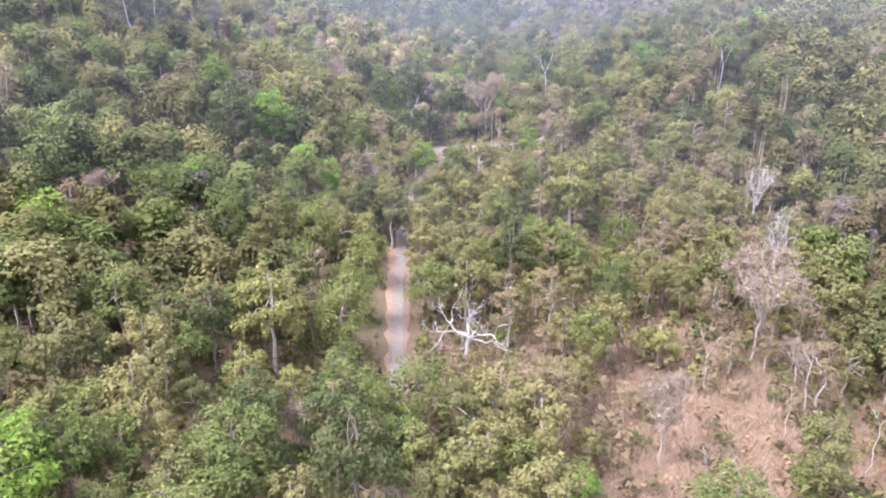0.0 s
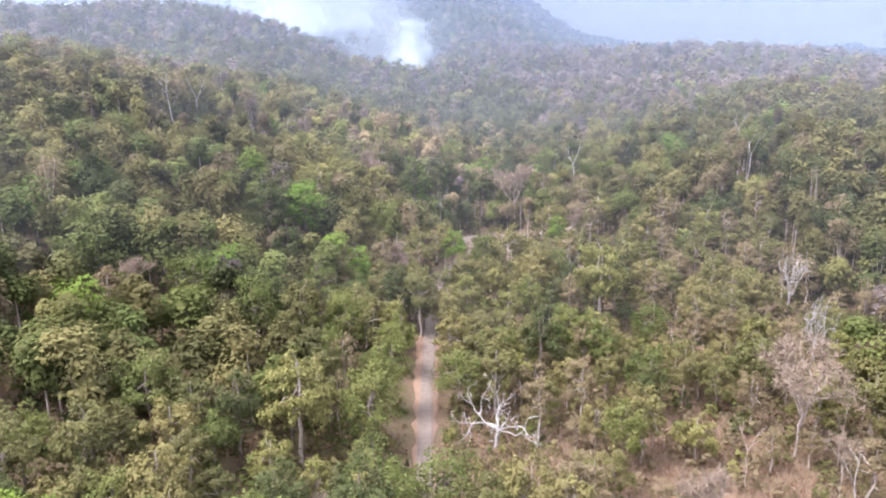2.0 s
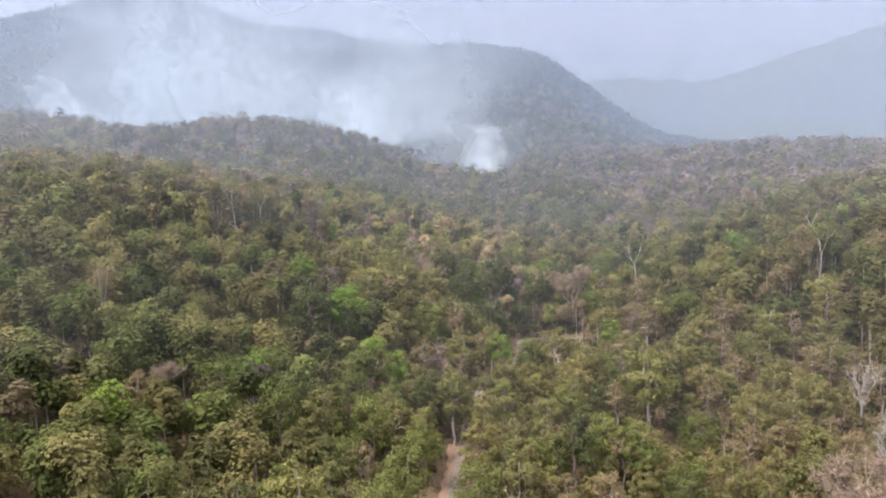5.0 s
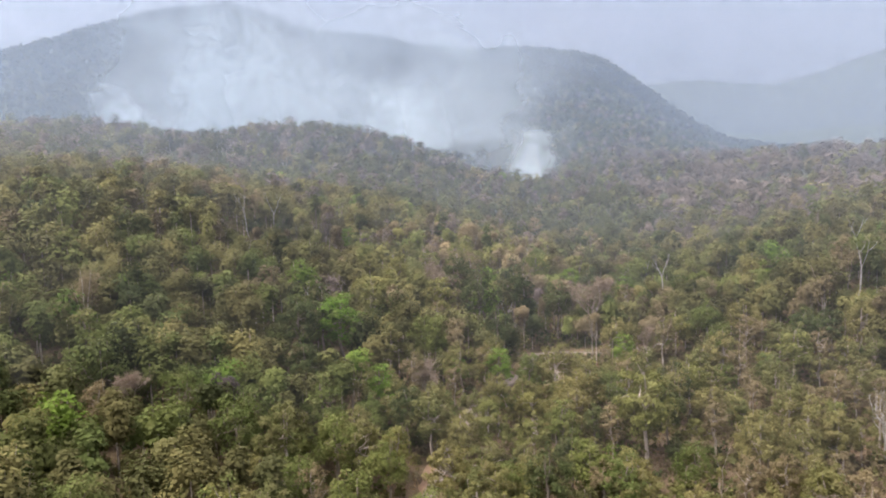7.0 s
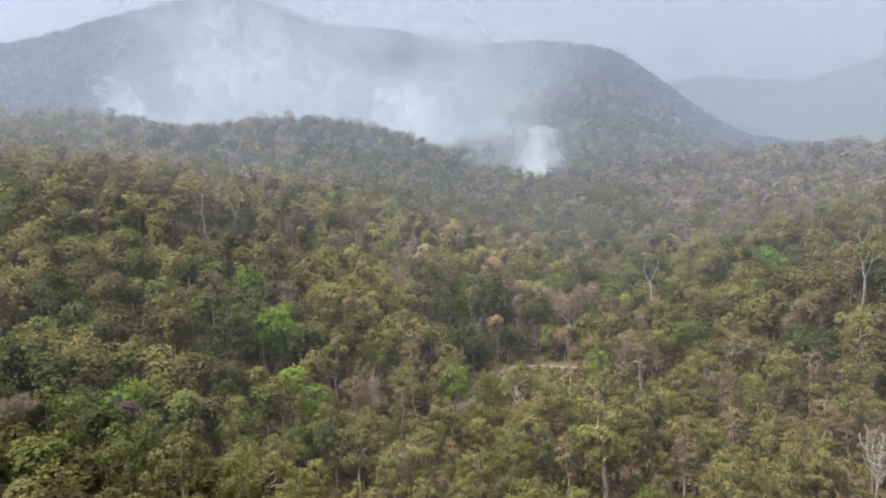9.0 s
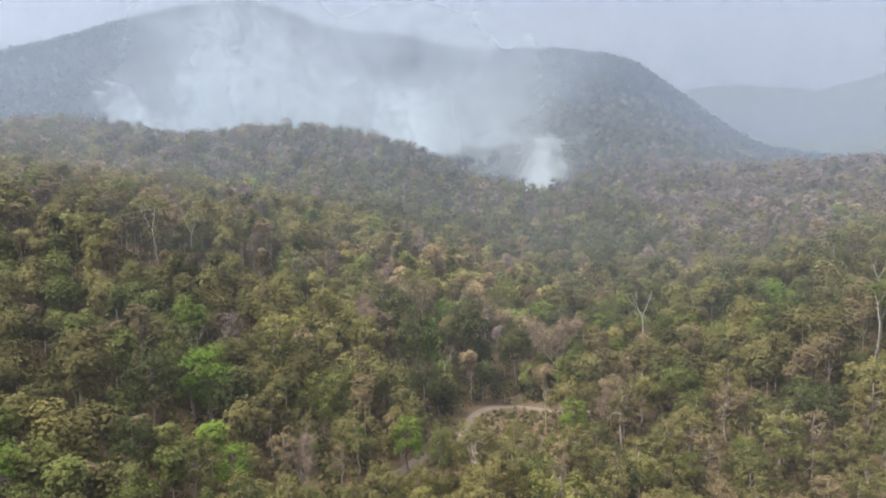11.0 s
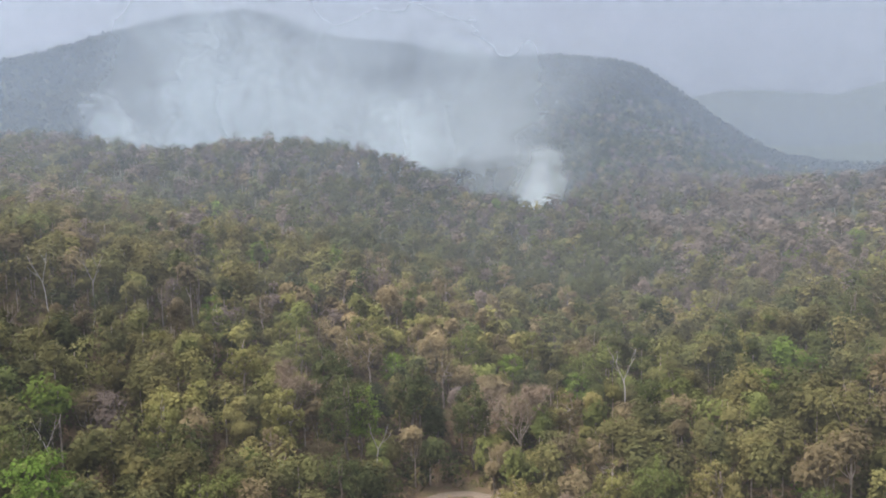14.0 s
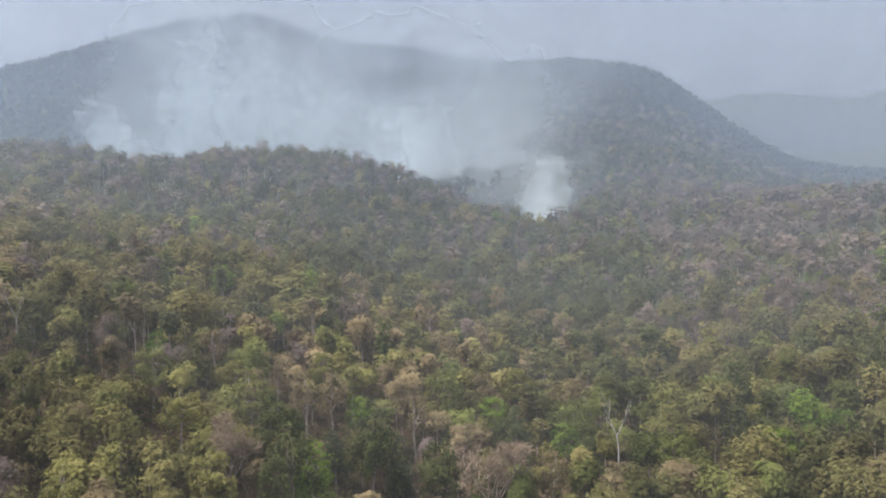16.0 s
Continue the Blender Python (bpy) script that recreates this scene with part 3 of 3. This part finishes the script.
def lower(x, y):
    """Trees just before one that stands out are smaller, so that it stands clear."""
    f = np.ones(np.shape(x))
    for kind, k, hx, hy, scale in STANDOUT + [("dead", 0, 80, 160, 1.3), ("dead", 1, 84.5, 185, 1.3)]:
        dx, dy = np.asarray(x) - hx, np.asarray(y) - hy
        along, across = -dy * 0.96 + dx * 0.28, dx * 0.96 + dy * 0.28
        near_it = (along > 2) & (along < 24) & (np.abs(across) < 6 * scale)
        f = np.where(near_it, np.minimum(f, 0.45 + 0.02 * along), f)
    return f


rng = np.random.default_rng(21)
sx, sy = sites(rng, -330, 230, 30, 480, 7.4)
near = seen_from(sx, sy)
ok = free(sx, sy)
sx, sy, near = sx[ok], sy[ok], near[ok]
clear = blob(sx, sy, 45, 92, 24, 34)
keep = rng.uniform(size=len(sx)) > clear * 1.0
sx, sy, near = sx[keep], sy[keep], near[keep]
THING_REACH = 116.0
lone = near < THING_REACH
chance = kind_chances(sx, sy)
pick = (chance.cumsum(-1) < stand(rng, sx, sy)[:, None]).sum(-1).clip(0, 7)
for x, y, k in zip(sx[lone], sy[lone], pick[lone]):
    kind = KINDS[k]
    tree(kind, int(rng.integers(len(PROTO[kind]))), x, y, rng.uniform(0, 6.28), rng.uniform(0.66, 1.16) * (0.35 + 0.65 * float(lower(x, y))), rng.uniform(0.85, 1.12))
for kind, k, x, y, scale in STANDOUT:
    which = k % len(PROTO[kind]) if kind != "snag" else 0 if y > 200 else 1 + k % 2
    tree(kind, which, x, y, k * 1.7, scale * (1.0 if kind in ("bare", "snag") else 1.15), 0.92 if kind == "bright" else 1.0 if kind in ("bare", "snag") else 1.12)


# ---- the forest further off ----
# Leaf colours darkened by a fifth, standing in for self-shade sparser crowns lack.
TONE = {k: np.array(v) * 0.8 for k, v in LEAF.items()}
TONE["bare"] = np.array(((0.118, 0.092, 0.082), (0.178, 0.142, 0.125)))
TONE["snag"] = TONE["dry"]


def far_trees(name, rng, x, y, leaves, size, height, radius, label, stems=True, grain=0.4, deep=1.0):
    """Many trees as one mesh: leaf masses on thin trunks."""
    if not len(x):
        return
    chance = kind_chances(x, y)
    pick = (chance.cumsum(-1) < stand(rng, x, y)[:, None]).sum(-1).clip(0, 7)
    tones = np.array([TONE[k] for k in KINDS])[pick]
    tone = tones[:, 0] + (tones[:, 1] - tones[:, 0]) * rng.uniform(0, 1, (len(x), 1))
    tone = deep * tone * ((0.72 + 0.56 * field(x, y, 26, 12)) * rng.uniform(0.72, 1.25, len(x)) * (1 + 0.7 * blob(x, y, -28, 335, 42, 60)))[:, None]
    if leaves < 30:
        tone = 0.4 * tone + 0.6 * tone.mean(0)
    n = len(x)
    z = ground_z(x, y)
    h = height * rng.uniform(0.68, 1.28, n) * np.where(pick == 2, 1.15, 1) * lower(x, y)
    r = radius * rng.uniform(0.6, 1.25, n) * np.where(pick >= 5, 0.9 if leaves < 100 else 0.75, 1)
    coarse = leaves < 100
    lob = 4 if coarse else 6
    ang = rng.uniform(0, 6.28, (n, lob))
    rad = rng.uniform(0.05, 0.45 if coarse else 0.58, (n, lob))
    top = np.sqrt(1 - rad ** 2)
    cen = np.stack([rad * np.cos(ang) * r[:, None], rad * np.sin(ang) * r[:, None],
                    h[:, None] * (np.where(pick >= 5, 0.5, 0.34)[:, None] + np.where(pick >= 5, 0.4, 0.52)[:, None] * top * rng.uniform(0.2, 1, (n, lob)))], -1)
    per = np.repeat(np.arange(n), leaves)
    which = rng.integers(0, lob, len(per))
    way = rng.normal(size=(len(per), 3))
    way[:, 2] += 0.6
    way /= np.linalg.norm(way, axis=1, keepdims=True)
    base = np.column_stack([x, y, z])
    at = base[per] + cen[per, which] + way * (r[per] * rng.uniform(*((0.42, 0.58) if coarse else (0.28, 0.5)), len(per)))[:, None]
    dome = at - base[per] - np.array([0, 0, 1.0]) * (h * 0.42)[per][:, None]
    dome /= np.linalg.norm(dome, axis=1, keepdims=True) + 1e-6
    v, q = leaf_quads(rng, at, dome * (2.2 if coarse else 1.4) + way * 0.5 + rng.normal(size=way.shape) * grain, size * np.array((1, 1, 1, 1, 1, 0.9, 0.95, 0.5) if coarse else (1, 1, 1, 1, 1, 0.75, 0.6, 0.25))[pick][per], np.where(pick >= 5, 1.5 if coarse else 2.2, 1.25)[per])
    tint = np.repeat(tone[per] * rng.uniform(0.92, 1.08, (len(per), 1)), 3, axis=0)
    # the close inner foliage of leafy crowns
    full = np.nonzero(pick < (7 if coarse else 5))[0]
    core = np.repeat(full, max(6, leaves // 8))
    which = rng.integers(0, lob, len(core))
    way = rng.normal(size=(len(core), 3))
    way /= np.linalg.norm(way, axis=1, keepdims=True)
    v2, q2 = leaf_quads(rng, base[core] + cen[core, which] * np.array([0.85, 0.85, 0.96]) + way * (r[core] * 0.2)[:, None], way, max(size * 1.3, 0.2 * radius), 1.25)
    tint = np.concatenate([tint, np.repeat(tone[core], 3, axis=0)])
    v, q = join([(v, q), (v2, q2)])
    tagged(new(name, quads_mesh(name, v, q, leaf_far, tint)), label, "forest", kind="stuff")
    if stems:
        o = np.array([(-1, -1), (1, -1), (1, 1), (-1, 1)]) * 0.15
        low = base[:, None] + np.concatenate([o, np.full((4, 1), -0.5)], 1)[None]
        high = base[:, None] + np.concatenate([o * 0.5, np.zeros((4, 1))], 1)[None] + (h * 0.72)[:, None, None] * np.array([0, 0, 1.0])
        v = np.concatenate([low, high], 1).reshape(-1, 3)
        f = np.array([(0, 1, 5, 4), (1, 2, 6, 5), (2, 3, 7, 6), (3, 0, 4, 7)])
        q = (np.arange(n)[:, None, None] * 8 + f[None]).reshape(-1, 4)
        lean = np.nonzero((pick >= 5) | (rng.uniform(size=n) < 0.22))[0]
        if leaves > 100 and len(lean):
            boughs = [(v, q)]
            for k in lean:
                foot = base[k] + np.array([0, 0, h[k] * 0.3])
                for c in cen[k, :5]:
                    boughs.append(tube([foot + np.array([0, 0, h[k] * 0.12]), (foot + base[k] + c) / 2 + rng.normal(size=3) * 0.5, base[k] + c * np.array([1.15, 1.15, 1.12])],
                                       [0.13, 0.09, 0.05], 3))
            v, q = join(boughs)
        tagged(new("forest_trunks", quads_mesh("forest_trunks", v, q, bark_pale)), "slender pale trunks of the forest trees", "trunks", kind="stuff")


mid = (near >= THING_REACH) & (near < 215)
far_trees("forest_near", rng, sx[mid], sy[mid], 840, 0.66, 19, 6.7, "mixed olive, green and brown dry-season forest")
mid = (near >= 215) & (near < 350)
far_trees("forest_middle", rng, sx[mid], sy[mid], 330, 1.05, 19, 7.2, "mixed olive, green and brown dry-season forest")
ax, ay = sites(rng, -330, 330, -220, 420, 7.8)
out = (seen_from(ax, ay) >= 1e8) & (np.hypot(ax - 20, ay - 100) < 300) & (road_distance(ax, ay) > 5)
below = np.hypot(ax - 30, ay - 45) < 125
far_trees("forest_below", rng, ax[out & below], ay[out & below], 130, 1.5, 17, 6.3, "mixed olive, green and brown dry-season forest")
far_trees("forest_around", rng, ax[out & ~below], ay[out & ~below], 26, 3.0, 16, 6.3, "dry-season forest on the slopes around")
fx, fy = sites(rng, -900, 560, 30, 960, 10.4)
d = np.hypot(fx - 55, fy - 100)
fd = seen_from(fx, fy, 3.0)
ok = (fd >= 350) & (fd < 1e8) & (d < 780) & (road_distance(fx, fy) > 6)
far_trees("forest_slope", rng, fx[ok], fy[ok], 90, 2.0, 19, 8.2, "hazy mixed forest on the rising slope", grain=0.2)
hx, hy = sites(rng, -320, 560, 700, 1260, 10.5)
d = np.hypot(hx - 55, hy - 100)
bearing = np.degrees(np.arctan2(hx - 60, hy - 110))
ok = (seen_from(hx, hy, 2.0) < 1e8) & (d >= 780) & (d < 1130) & (bearing > -13)
far_trees("forest_rise", rng, hx[ok], hy[ok], 36, 2.9, 17, 8.8, "hazy mixed forest climbing the hillside", stems=False, grain=0.15, deep=0.9)
hx, hy = sites(rng, -1300, 700, 600, 1700, 10.5)
d = np.hypot(hx - 55, hy - 100)
bearing = np.degrees(np.arctan2(hx - 60, hy - 110))
ok = (seen_from(hx, hy, 2.0) < 1e8) & (d >= np.where(bearing > -13, 1130, 780)) & (d < 1480)
far_trees("forest_hill", rng, hx[ok], hy[ok], 18, 4.4, 15, 6.8, "hazy forest covering the distant hill", stems=False, grain=0.05, deep=0.75)

# ---- undergrowth ----
ux, uy = sites(rng, -170, 130, 50, 330, 3.0)
ok = (seen_from(ux, uy) < 190) & (road_distance(ux, uy) > 3.6) & (rng.uniform(size=len(ux)) < 0.75)
ux, uy = ux[ok], uy[ok]


def shrubs(name, rng, x, y, leaves, size, label):
    n = len(x)
    base = np.column_stack([x, y, ground_z(x, y)])
    per = np.repeat(np.arange(n), leaves)
    r = rng.uniform(0.6, 1.7, n)
    way = rng.normal(size=(len(per), 3))
    way[:, 2] = np.abs(way[:, 2]) + 0.1
    way /= np.linalg.norm(way, axis=1, keepdims=True)
    at = base[per] + way * (r[per] * rng.uniform(0.4, 1.1, len(per)))[:, None] * np.array([1, 1, 1.2])
    v, q = leaf_quads(rng, at, way + rng.normal(size=way.shape) * 0.6, size, 1.4)
    sere = np.clip(field(x, y, 40, 9) * 0.9 + 1.2 * blob(x, y, 45, 97, 25, 32), 0, 1)[:, None]
    tone = (1 - sere) * np.array((0.12, 0.125, 0.05)) + sere * np.array((0.3, 0.185, 0.11))
    tone = tone * rng.uniform(0.7, 1.25, (n, 1))
    tint = np.repeat(tone[per], 3, axis=0)
    tagged(new(name, quads_mesh(name, v, q, leaf_far, tint)), label, "undergrowth", kind="stuff")


def bushes(name, rng, x, y, leaves, size, label, grow=1.0):
    """Saplings and bushes, some metres high, between the trees."""
    n = len(x)
    base = np.column_stack([x, y, ground_z(x, y)])
    per = np.repeat(np.arange(n), leaves)
    r = rng.uniform(1.4, 3.0, n) * grow
    tall = rng.uniform(1.0, 2.7, n)
    way = rng.normal(size=(len(per), 3))
    way[:, 2] = np.abs(way[:, 2])
    way /= np.linalg.norm(way, axis=1, keepdims=True)
    lump = 1 + 0.3 * np.sin(way[:, 0] * 5 + per) * np.sin(way[:, 1] * 4 + per * 2)
    out = way * (r[per] * rng.uniform(0.5, 1.05, len(per)) * lump)[:, None]
    out[:, 2] *= tall[per]
    v, q = leaf_quads(rng, base[per] + out, way + rng.normal(size=way.shape) * 0.4, size, 1.4)
    chance = kind_chances(x, y)
    chance[:, 6:] = 0
    chance /= chance.sum(-1, keepdims=True)
    pick = (chance.cumsum(-1) < rng.uniform(size=(n, 1))).sum(-1).clip(0, 5)
    tones = np.array([TONE[k] for k in KINDS])[pick]
    tone = tones[:, 0] + (tones[:, 1] - tones[:, 0]) * rng.uniform(0, 1, (n, 1))
    tint = np.repeat(tone[per], 3, axis=0)
    tagged(new(name, quads_mesh(name, v, q, leaf_far, tint)), label, "bushes", kind="stuff")


mx, my = sites(rng, -230, 170, 50, 430, 4.6)
ok = (seen_from(mx, my) < 290) & (road_distance(mx, my) > np.where(my < 92, 1.5, 4.8)) & (rng.uniform(size=len(mx)) > 0.6 * blob(mx, my, 45, 97, 24, 30))
ok &= (np.abs(mx - 5.5) > 7) | (np.abs(my - 113) > 11)
ok &= (mx < -5) | (mx > 22) | (my < 230) | (my > 283)
bushes("bushes", rng, mx[ok], my[ok], 42, 0.85, "olive and brown bushes and saplings between the trees")
wx, wy = sites(rng, -110, 160, -90, 150, 5.4)
ok = (seen_from(wx, wy) >= 250) & (np.hypot(wx - 30, wy - 45) < 125) & (road_distance(wx, wy) > 4)
bushes("bushes_below", rng, wx[ok], wy[ok], 40, 0.8, "olive and brown bushes and saplings between the trees")
lx, ly = sites(rng, -3, 17, 92, 132, 2.3)
ok = (road_distance(lx, ly) > 2.9) & (np.hypot(lx - 5.5, ly - 121) > 1.2) & (rng.uniform(size=len(lx)) < 0.8)
bushes("roadside_bushes", rng, lx[ok], ly[ok], 60, 0.42, "low olive and yellowish bushes round the dead tree", 0.5)
lx, ly = sites(rng, -3, 34, 222, 276, 2.6)
ok = (road_distance(lx, ly) > 2.6) & (rng.uniform(size=len(lx)) < 0.85)
bushes("low_bushes", rng, lx[ok], ly[ok], 46, 0.5, "low yellowish and brown bushes inside the road's bend", 0.38)


def brush(name, rng, x, y, stems, label):
    """Leafless thicket: many thin upright shoots."""
    n = len(x)
    base = np.column_stack([x, y, ground_z(x, y) - 0.1])
    at = np.repeat(base, stems, axis=0) + rng.normal(size=(n * stems, 3)) * np.array([0.7, 0.7, 0])
    way = rng.normal(size=at.shape) * 0.65 + np.array([0, 0, 1.0])
    way /= np.linalg.norm(way, axis=1, keepdims=True)
    ln = rng.uniform(0.6, 3.4, (len(at), 1))
    side = np.cross(way, rng.normal(size=at.shape))
    side /= np.linalg.norm(side, axis=1, keepdims=True)
    w = 0.042
    v = np.stack([at - side * w, at + side * w, at + way * ln + side * w * 0.4, at + way * ln - side * w * 0.4], 1).reshape(-1, 3)
    tagged(new(name, quads_mesh(name, v, np.arange(len(v)).reshape(-1, 4), twig_mat)), label, "brush", kind="stuff")


bx, by = sites(rng, -5, 105, 60, 190, 1.7)
ok = rng.uniform(size=len(bx)) < np.clip(1.3 * blob(bx, by, 42, 97, 26, 36) + 0.4, 0, 1)
ok &= road_distance(bx, by) > 3.4
brush("dry_brush", rng, bx[ok], by[ok], 26, "pinkish-brown leafless thicket on the dry clearing")
shrubs("undergrowth", rng, ux, uy, 10, 0.55, "dry brown and olive shrubs under the trees")

# ---- the white dead tree by the road ----
def white_dead_tree(x, y, seed=5, turn=0.0, scale=1.25, tall=0.95):
    rng = np.random.default_rng(seed)
    root = tagged(new("dead_tree"), "bleached white dead tree with gnarled spreading boughs", "dead tree", "bleached dead trees")
    out, tips = [], []
    top = np.array([0.2, 0, 3.6])
    out.append(limb(rng, (0, 0, -1), top, 0.36, 0.27, 5, 0.03, 8))
    part("trunk", quads_mesh("trunk", *join(out), bark_white), root)
    for k, (wx, wy, wz, ln) in enumerate(((-1, 0.2, 0.25, 3.9), (-0.9, -0.4, -0.1, 3.6), (0.1, 0.3, 1.0, 3.2), (0.95, 0.1, 0.45, 3.9), (0.9, -0.5, 0.0, 3.9), (-0.3, 0.9, 0.4, 3.0), (0.4, -0.3, 0.9, 2.6))):
        out, tips = [], []
        w = np.array((wx, wy, wz)) / math.sqrt(wx * wx + wy * wy + wz * wz)
        branching(rng, top + np.array((0, 0, -0.3 - 0.12 * k)), w, ln, 0.13, 3 if k % 2 else 2, 0.34, out, tips, 6, 0.62, 0.15)
        part("bough", quads_mesh("bough", *join(out + [twigs(rng, tips, 2, 0.7)]), bark_white), root)
    root.matrix_basis = rest(x, y, turn, scale, tall)


white_dead_tree(5.5, 121)
white_dead_tree(80, 160, 8, 0.7, 0.85, 2.1)
white_dead_tree(84.5, 185, 13, 2.0, 0.85, 2.1)

# ---- haze and smoke in the air ----
def haze_bank(radius, thickness, seed, colour):
    """A bank of hazy air across the valley, thin enough to see through."""
    az = np.radians(np.linspace(-62, 46, 61))
    r = radius * (1 + 0.035 * np.sin(az * 7 + seed) + 0.02 * np.sin(az * 17 + 2 * seed))
    x, y = 30 + r * np.sin(az), r * np.cos(az)
    g = ground_z(x, y) - 6
    rows = np.array([0, 0.1, 0.3, 0.6, 1.0])
    v = np.stack([np.column_stack([x, y, g + (110 + 0.33 * radius - g) * k]) for k in rows], 1).reshape(-1, 3)
    m = len(rows)
    i, j = np.meshgrid(np.arange(len(az) - 1), np.arange(m - 1), indexing="ij")
    q = np.stack([i * m + j, i * m + j + 1, (i + 1) * m + j + 1, (i + 1) * m + j], -1).reshape(-1, 4)
    me = quads_mesh("haze", v, q, haze_material(colour, thickness))
    me.shade_smooth()
    tagged(new("haze", me), "thin bluish haze hanging over the forest", "haze", kind="stuff")


BANKS = (165, 195, 225, 262, 300, 345, 400, 470, 545, 630, 720, 830, 960, 1110, 1300, 1750, 2600)
reach = 110.0
for k, radius in enumerate(BANKS):
    upto = 3300 if k + 1 == len(BANKS) else 0.5 * (radius + BANKS[k + 1])
    dense = 0.0003 if radius < 280 else 0.00085 if radius < 500 else 0.00075 if radius < 1200 else 0.0003
    haze_bank(radius, 1 - math.exp(-dense * (upto - reach)), k * 1.7, (0.262, 0.279, 0.286) if radius < 500 else (0.15, 0.213, 0.302) if radius < 1500 else (0.195, 0.225, 0.275))
    reach = upto


def plume(az, z, foot, spread, height, lean, strength, seed, far=None, ragged=1.0):
    """A drifting sheet of smoke that rises from the gully behind the crest and widens."""
    az = radians(az)
    far = far or float(np.interp(math.degrees(az), (-50, -44, -21, -11, 5), (900, 828, 640, 530, 700))) + 125
    x, y = 55 + far * math.sin(az), 85 + far * math.cos(az)
    nu, nv = 33, 41
    u, v = np.meshgrid(np.linspace(-1, 1, nu), np.linspace(0, 1, nv), indexing="ij")
    toward = np.array([math.sin(az), math.cos(az)])
    side = np.array([toward[1], -toward[0]])
    half = foot + (spread - foot) * v ** 0.8
    s = u * half + lean * v ** 1.3 + 0.1 * spread * np.sin(v * 5 + seed) * v
    depth = half * 0.03 * np.sin(u * 2.6 + v * 4 + seed) + 30 * v
    px = x + side[0] * s + toward[0] * depth
    py = y + side[1] * s + toward[1] * depth
    pz = z + height * v - 16
    thick = np.clip(1 - u ** 2, 0, 1) ** (1.2 if spread < 140 else 2.4) * smooth(0, 0.12, v) * (1 - smooth(0.15, 1.0, v))
    n = nv
    i, j = np.meshgrid(np.arange(nu - 1), np.arange(nv - 1), indexing="ij")
    q = np.stack([i * n + j, (i + 1) * n + j, (i + 1) * n + j + 1, i * n + j + 1], -1).reshape(-1, 4)
    me = quads_mesh("smoke", np.stack([px, py, pz], -1).reshape(-1, 3), q, smoke_material(strength, 0.024 if spread < 140 else 0.008, ragged, 0.15 if spread < 140 else 1.0))
    att = me.attributes.new("thickness", "FLOAT", "POINT")
    att.data.foreach_set("value", thick.astype(np.float32).ravel())
    me.shade_smooth()
    return tagged(new("smoke", me), "white smoke drifting up from the burning forest", "smoke", "smoke plumes", "stuff")


# bearing, foot height, half width below and above, height, drift, density
for k, row in enumerate((
        (-41.3, 134, 28, 45, 95, -22, 0.8), (-39.6, 122, 30, 50, 70, -10, 0.5), (-36.3, 108, 42, 75, 160, 25, 0.95), (-34.8, 112, 50, 100, 225, 25, 0.9),
        (-31.5, 118, 42, 85, 215, 15, 0.6), (-28.5, 122, 40, 80, 150, 10, 0.45), (-24.7, 122, 40, 90, 120, 10, 0.3), (-20.5, 92, 30, 65, 130, -5, 0.85),
        (-18.6, 96, 34, 75, 150, 0, 0.45), (-10.5, 58, 22, 58, 90, 14, 0.8), (-13.3, 70, 30, 70, 150, 0, 0.25))):
    plume(*row, 40 + k, ragged=0.8)
# broad thin veils that have drifted away from the fire
for k, row in enumerate(((-34.0, 110, 200, 280, 340, 60, 0.95, 960), (-21.0, 80, 230, 330, 290, 40, 0.9, 850), (-15.0, 70, 120, 220, 230, 30, 0.3, 820),
                         (-22.0, 70, 330, 420, 420, 40, 0.45, 1180))):
    plume(*row[:7], 60 + k, row[7], 0.7)
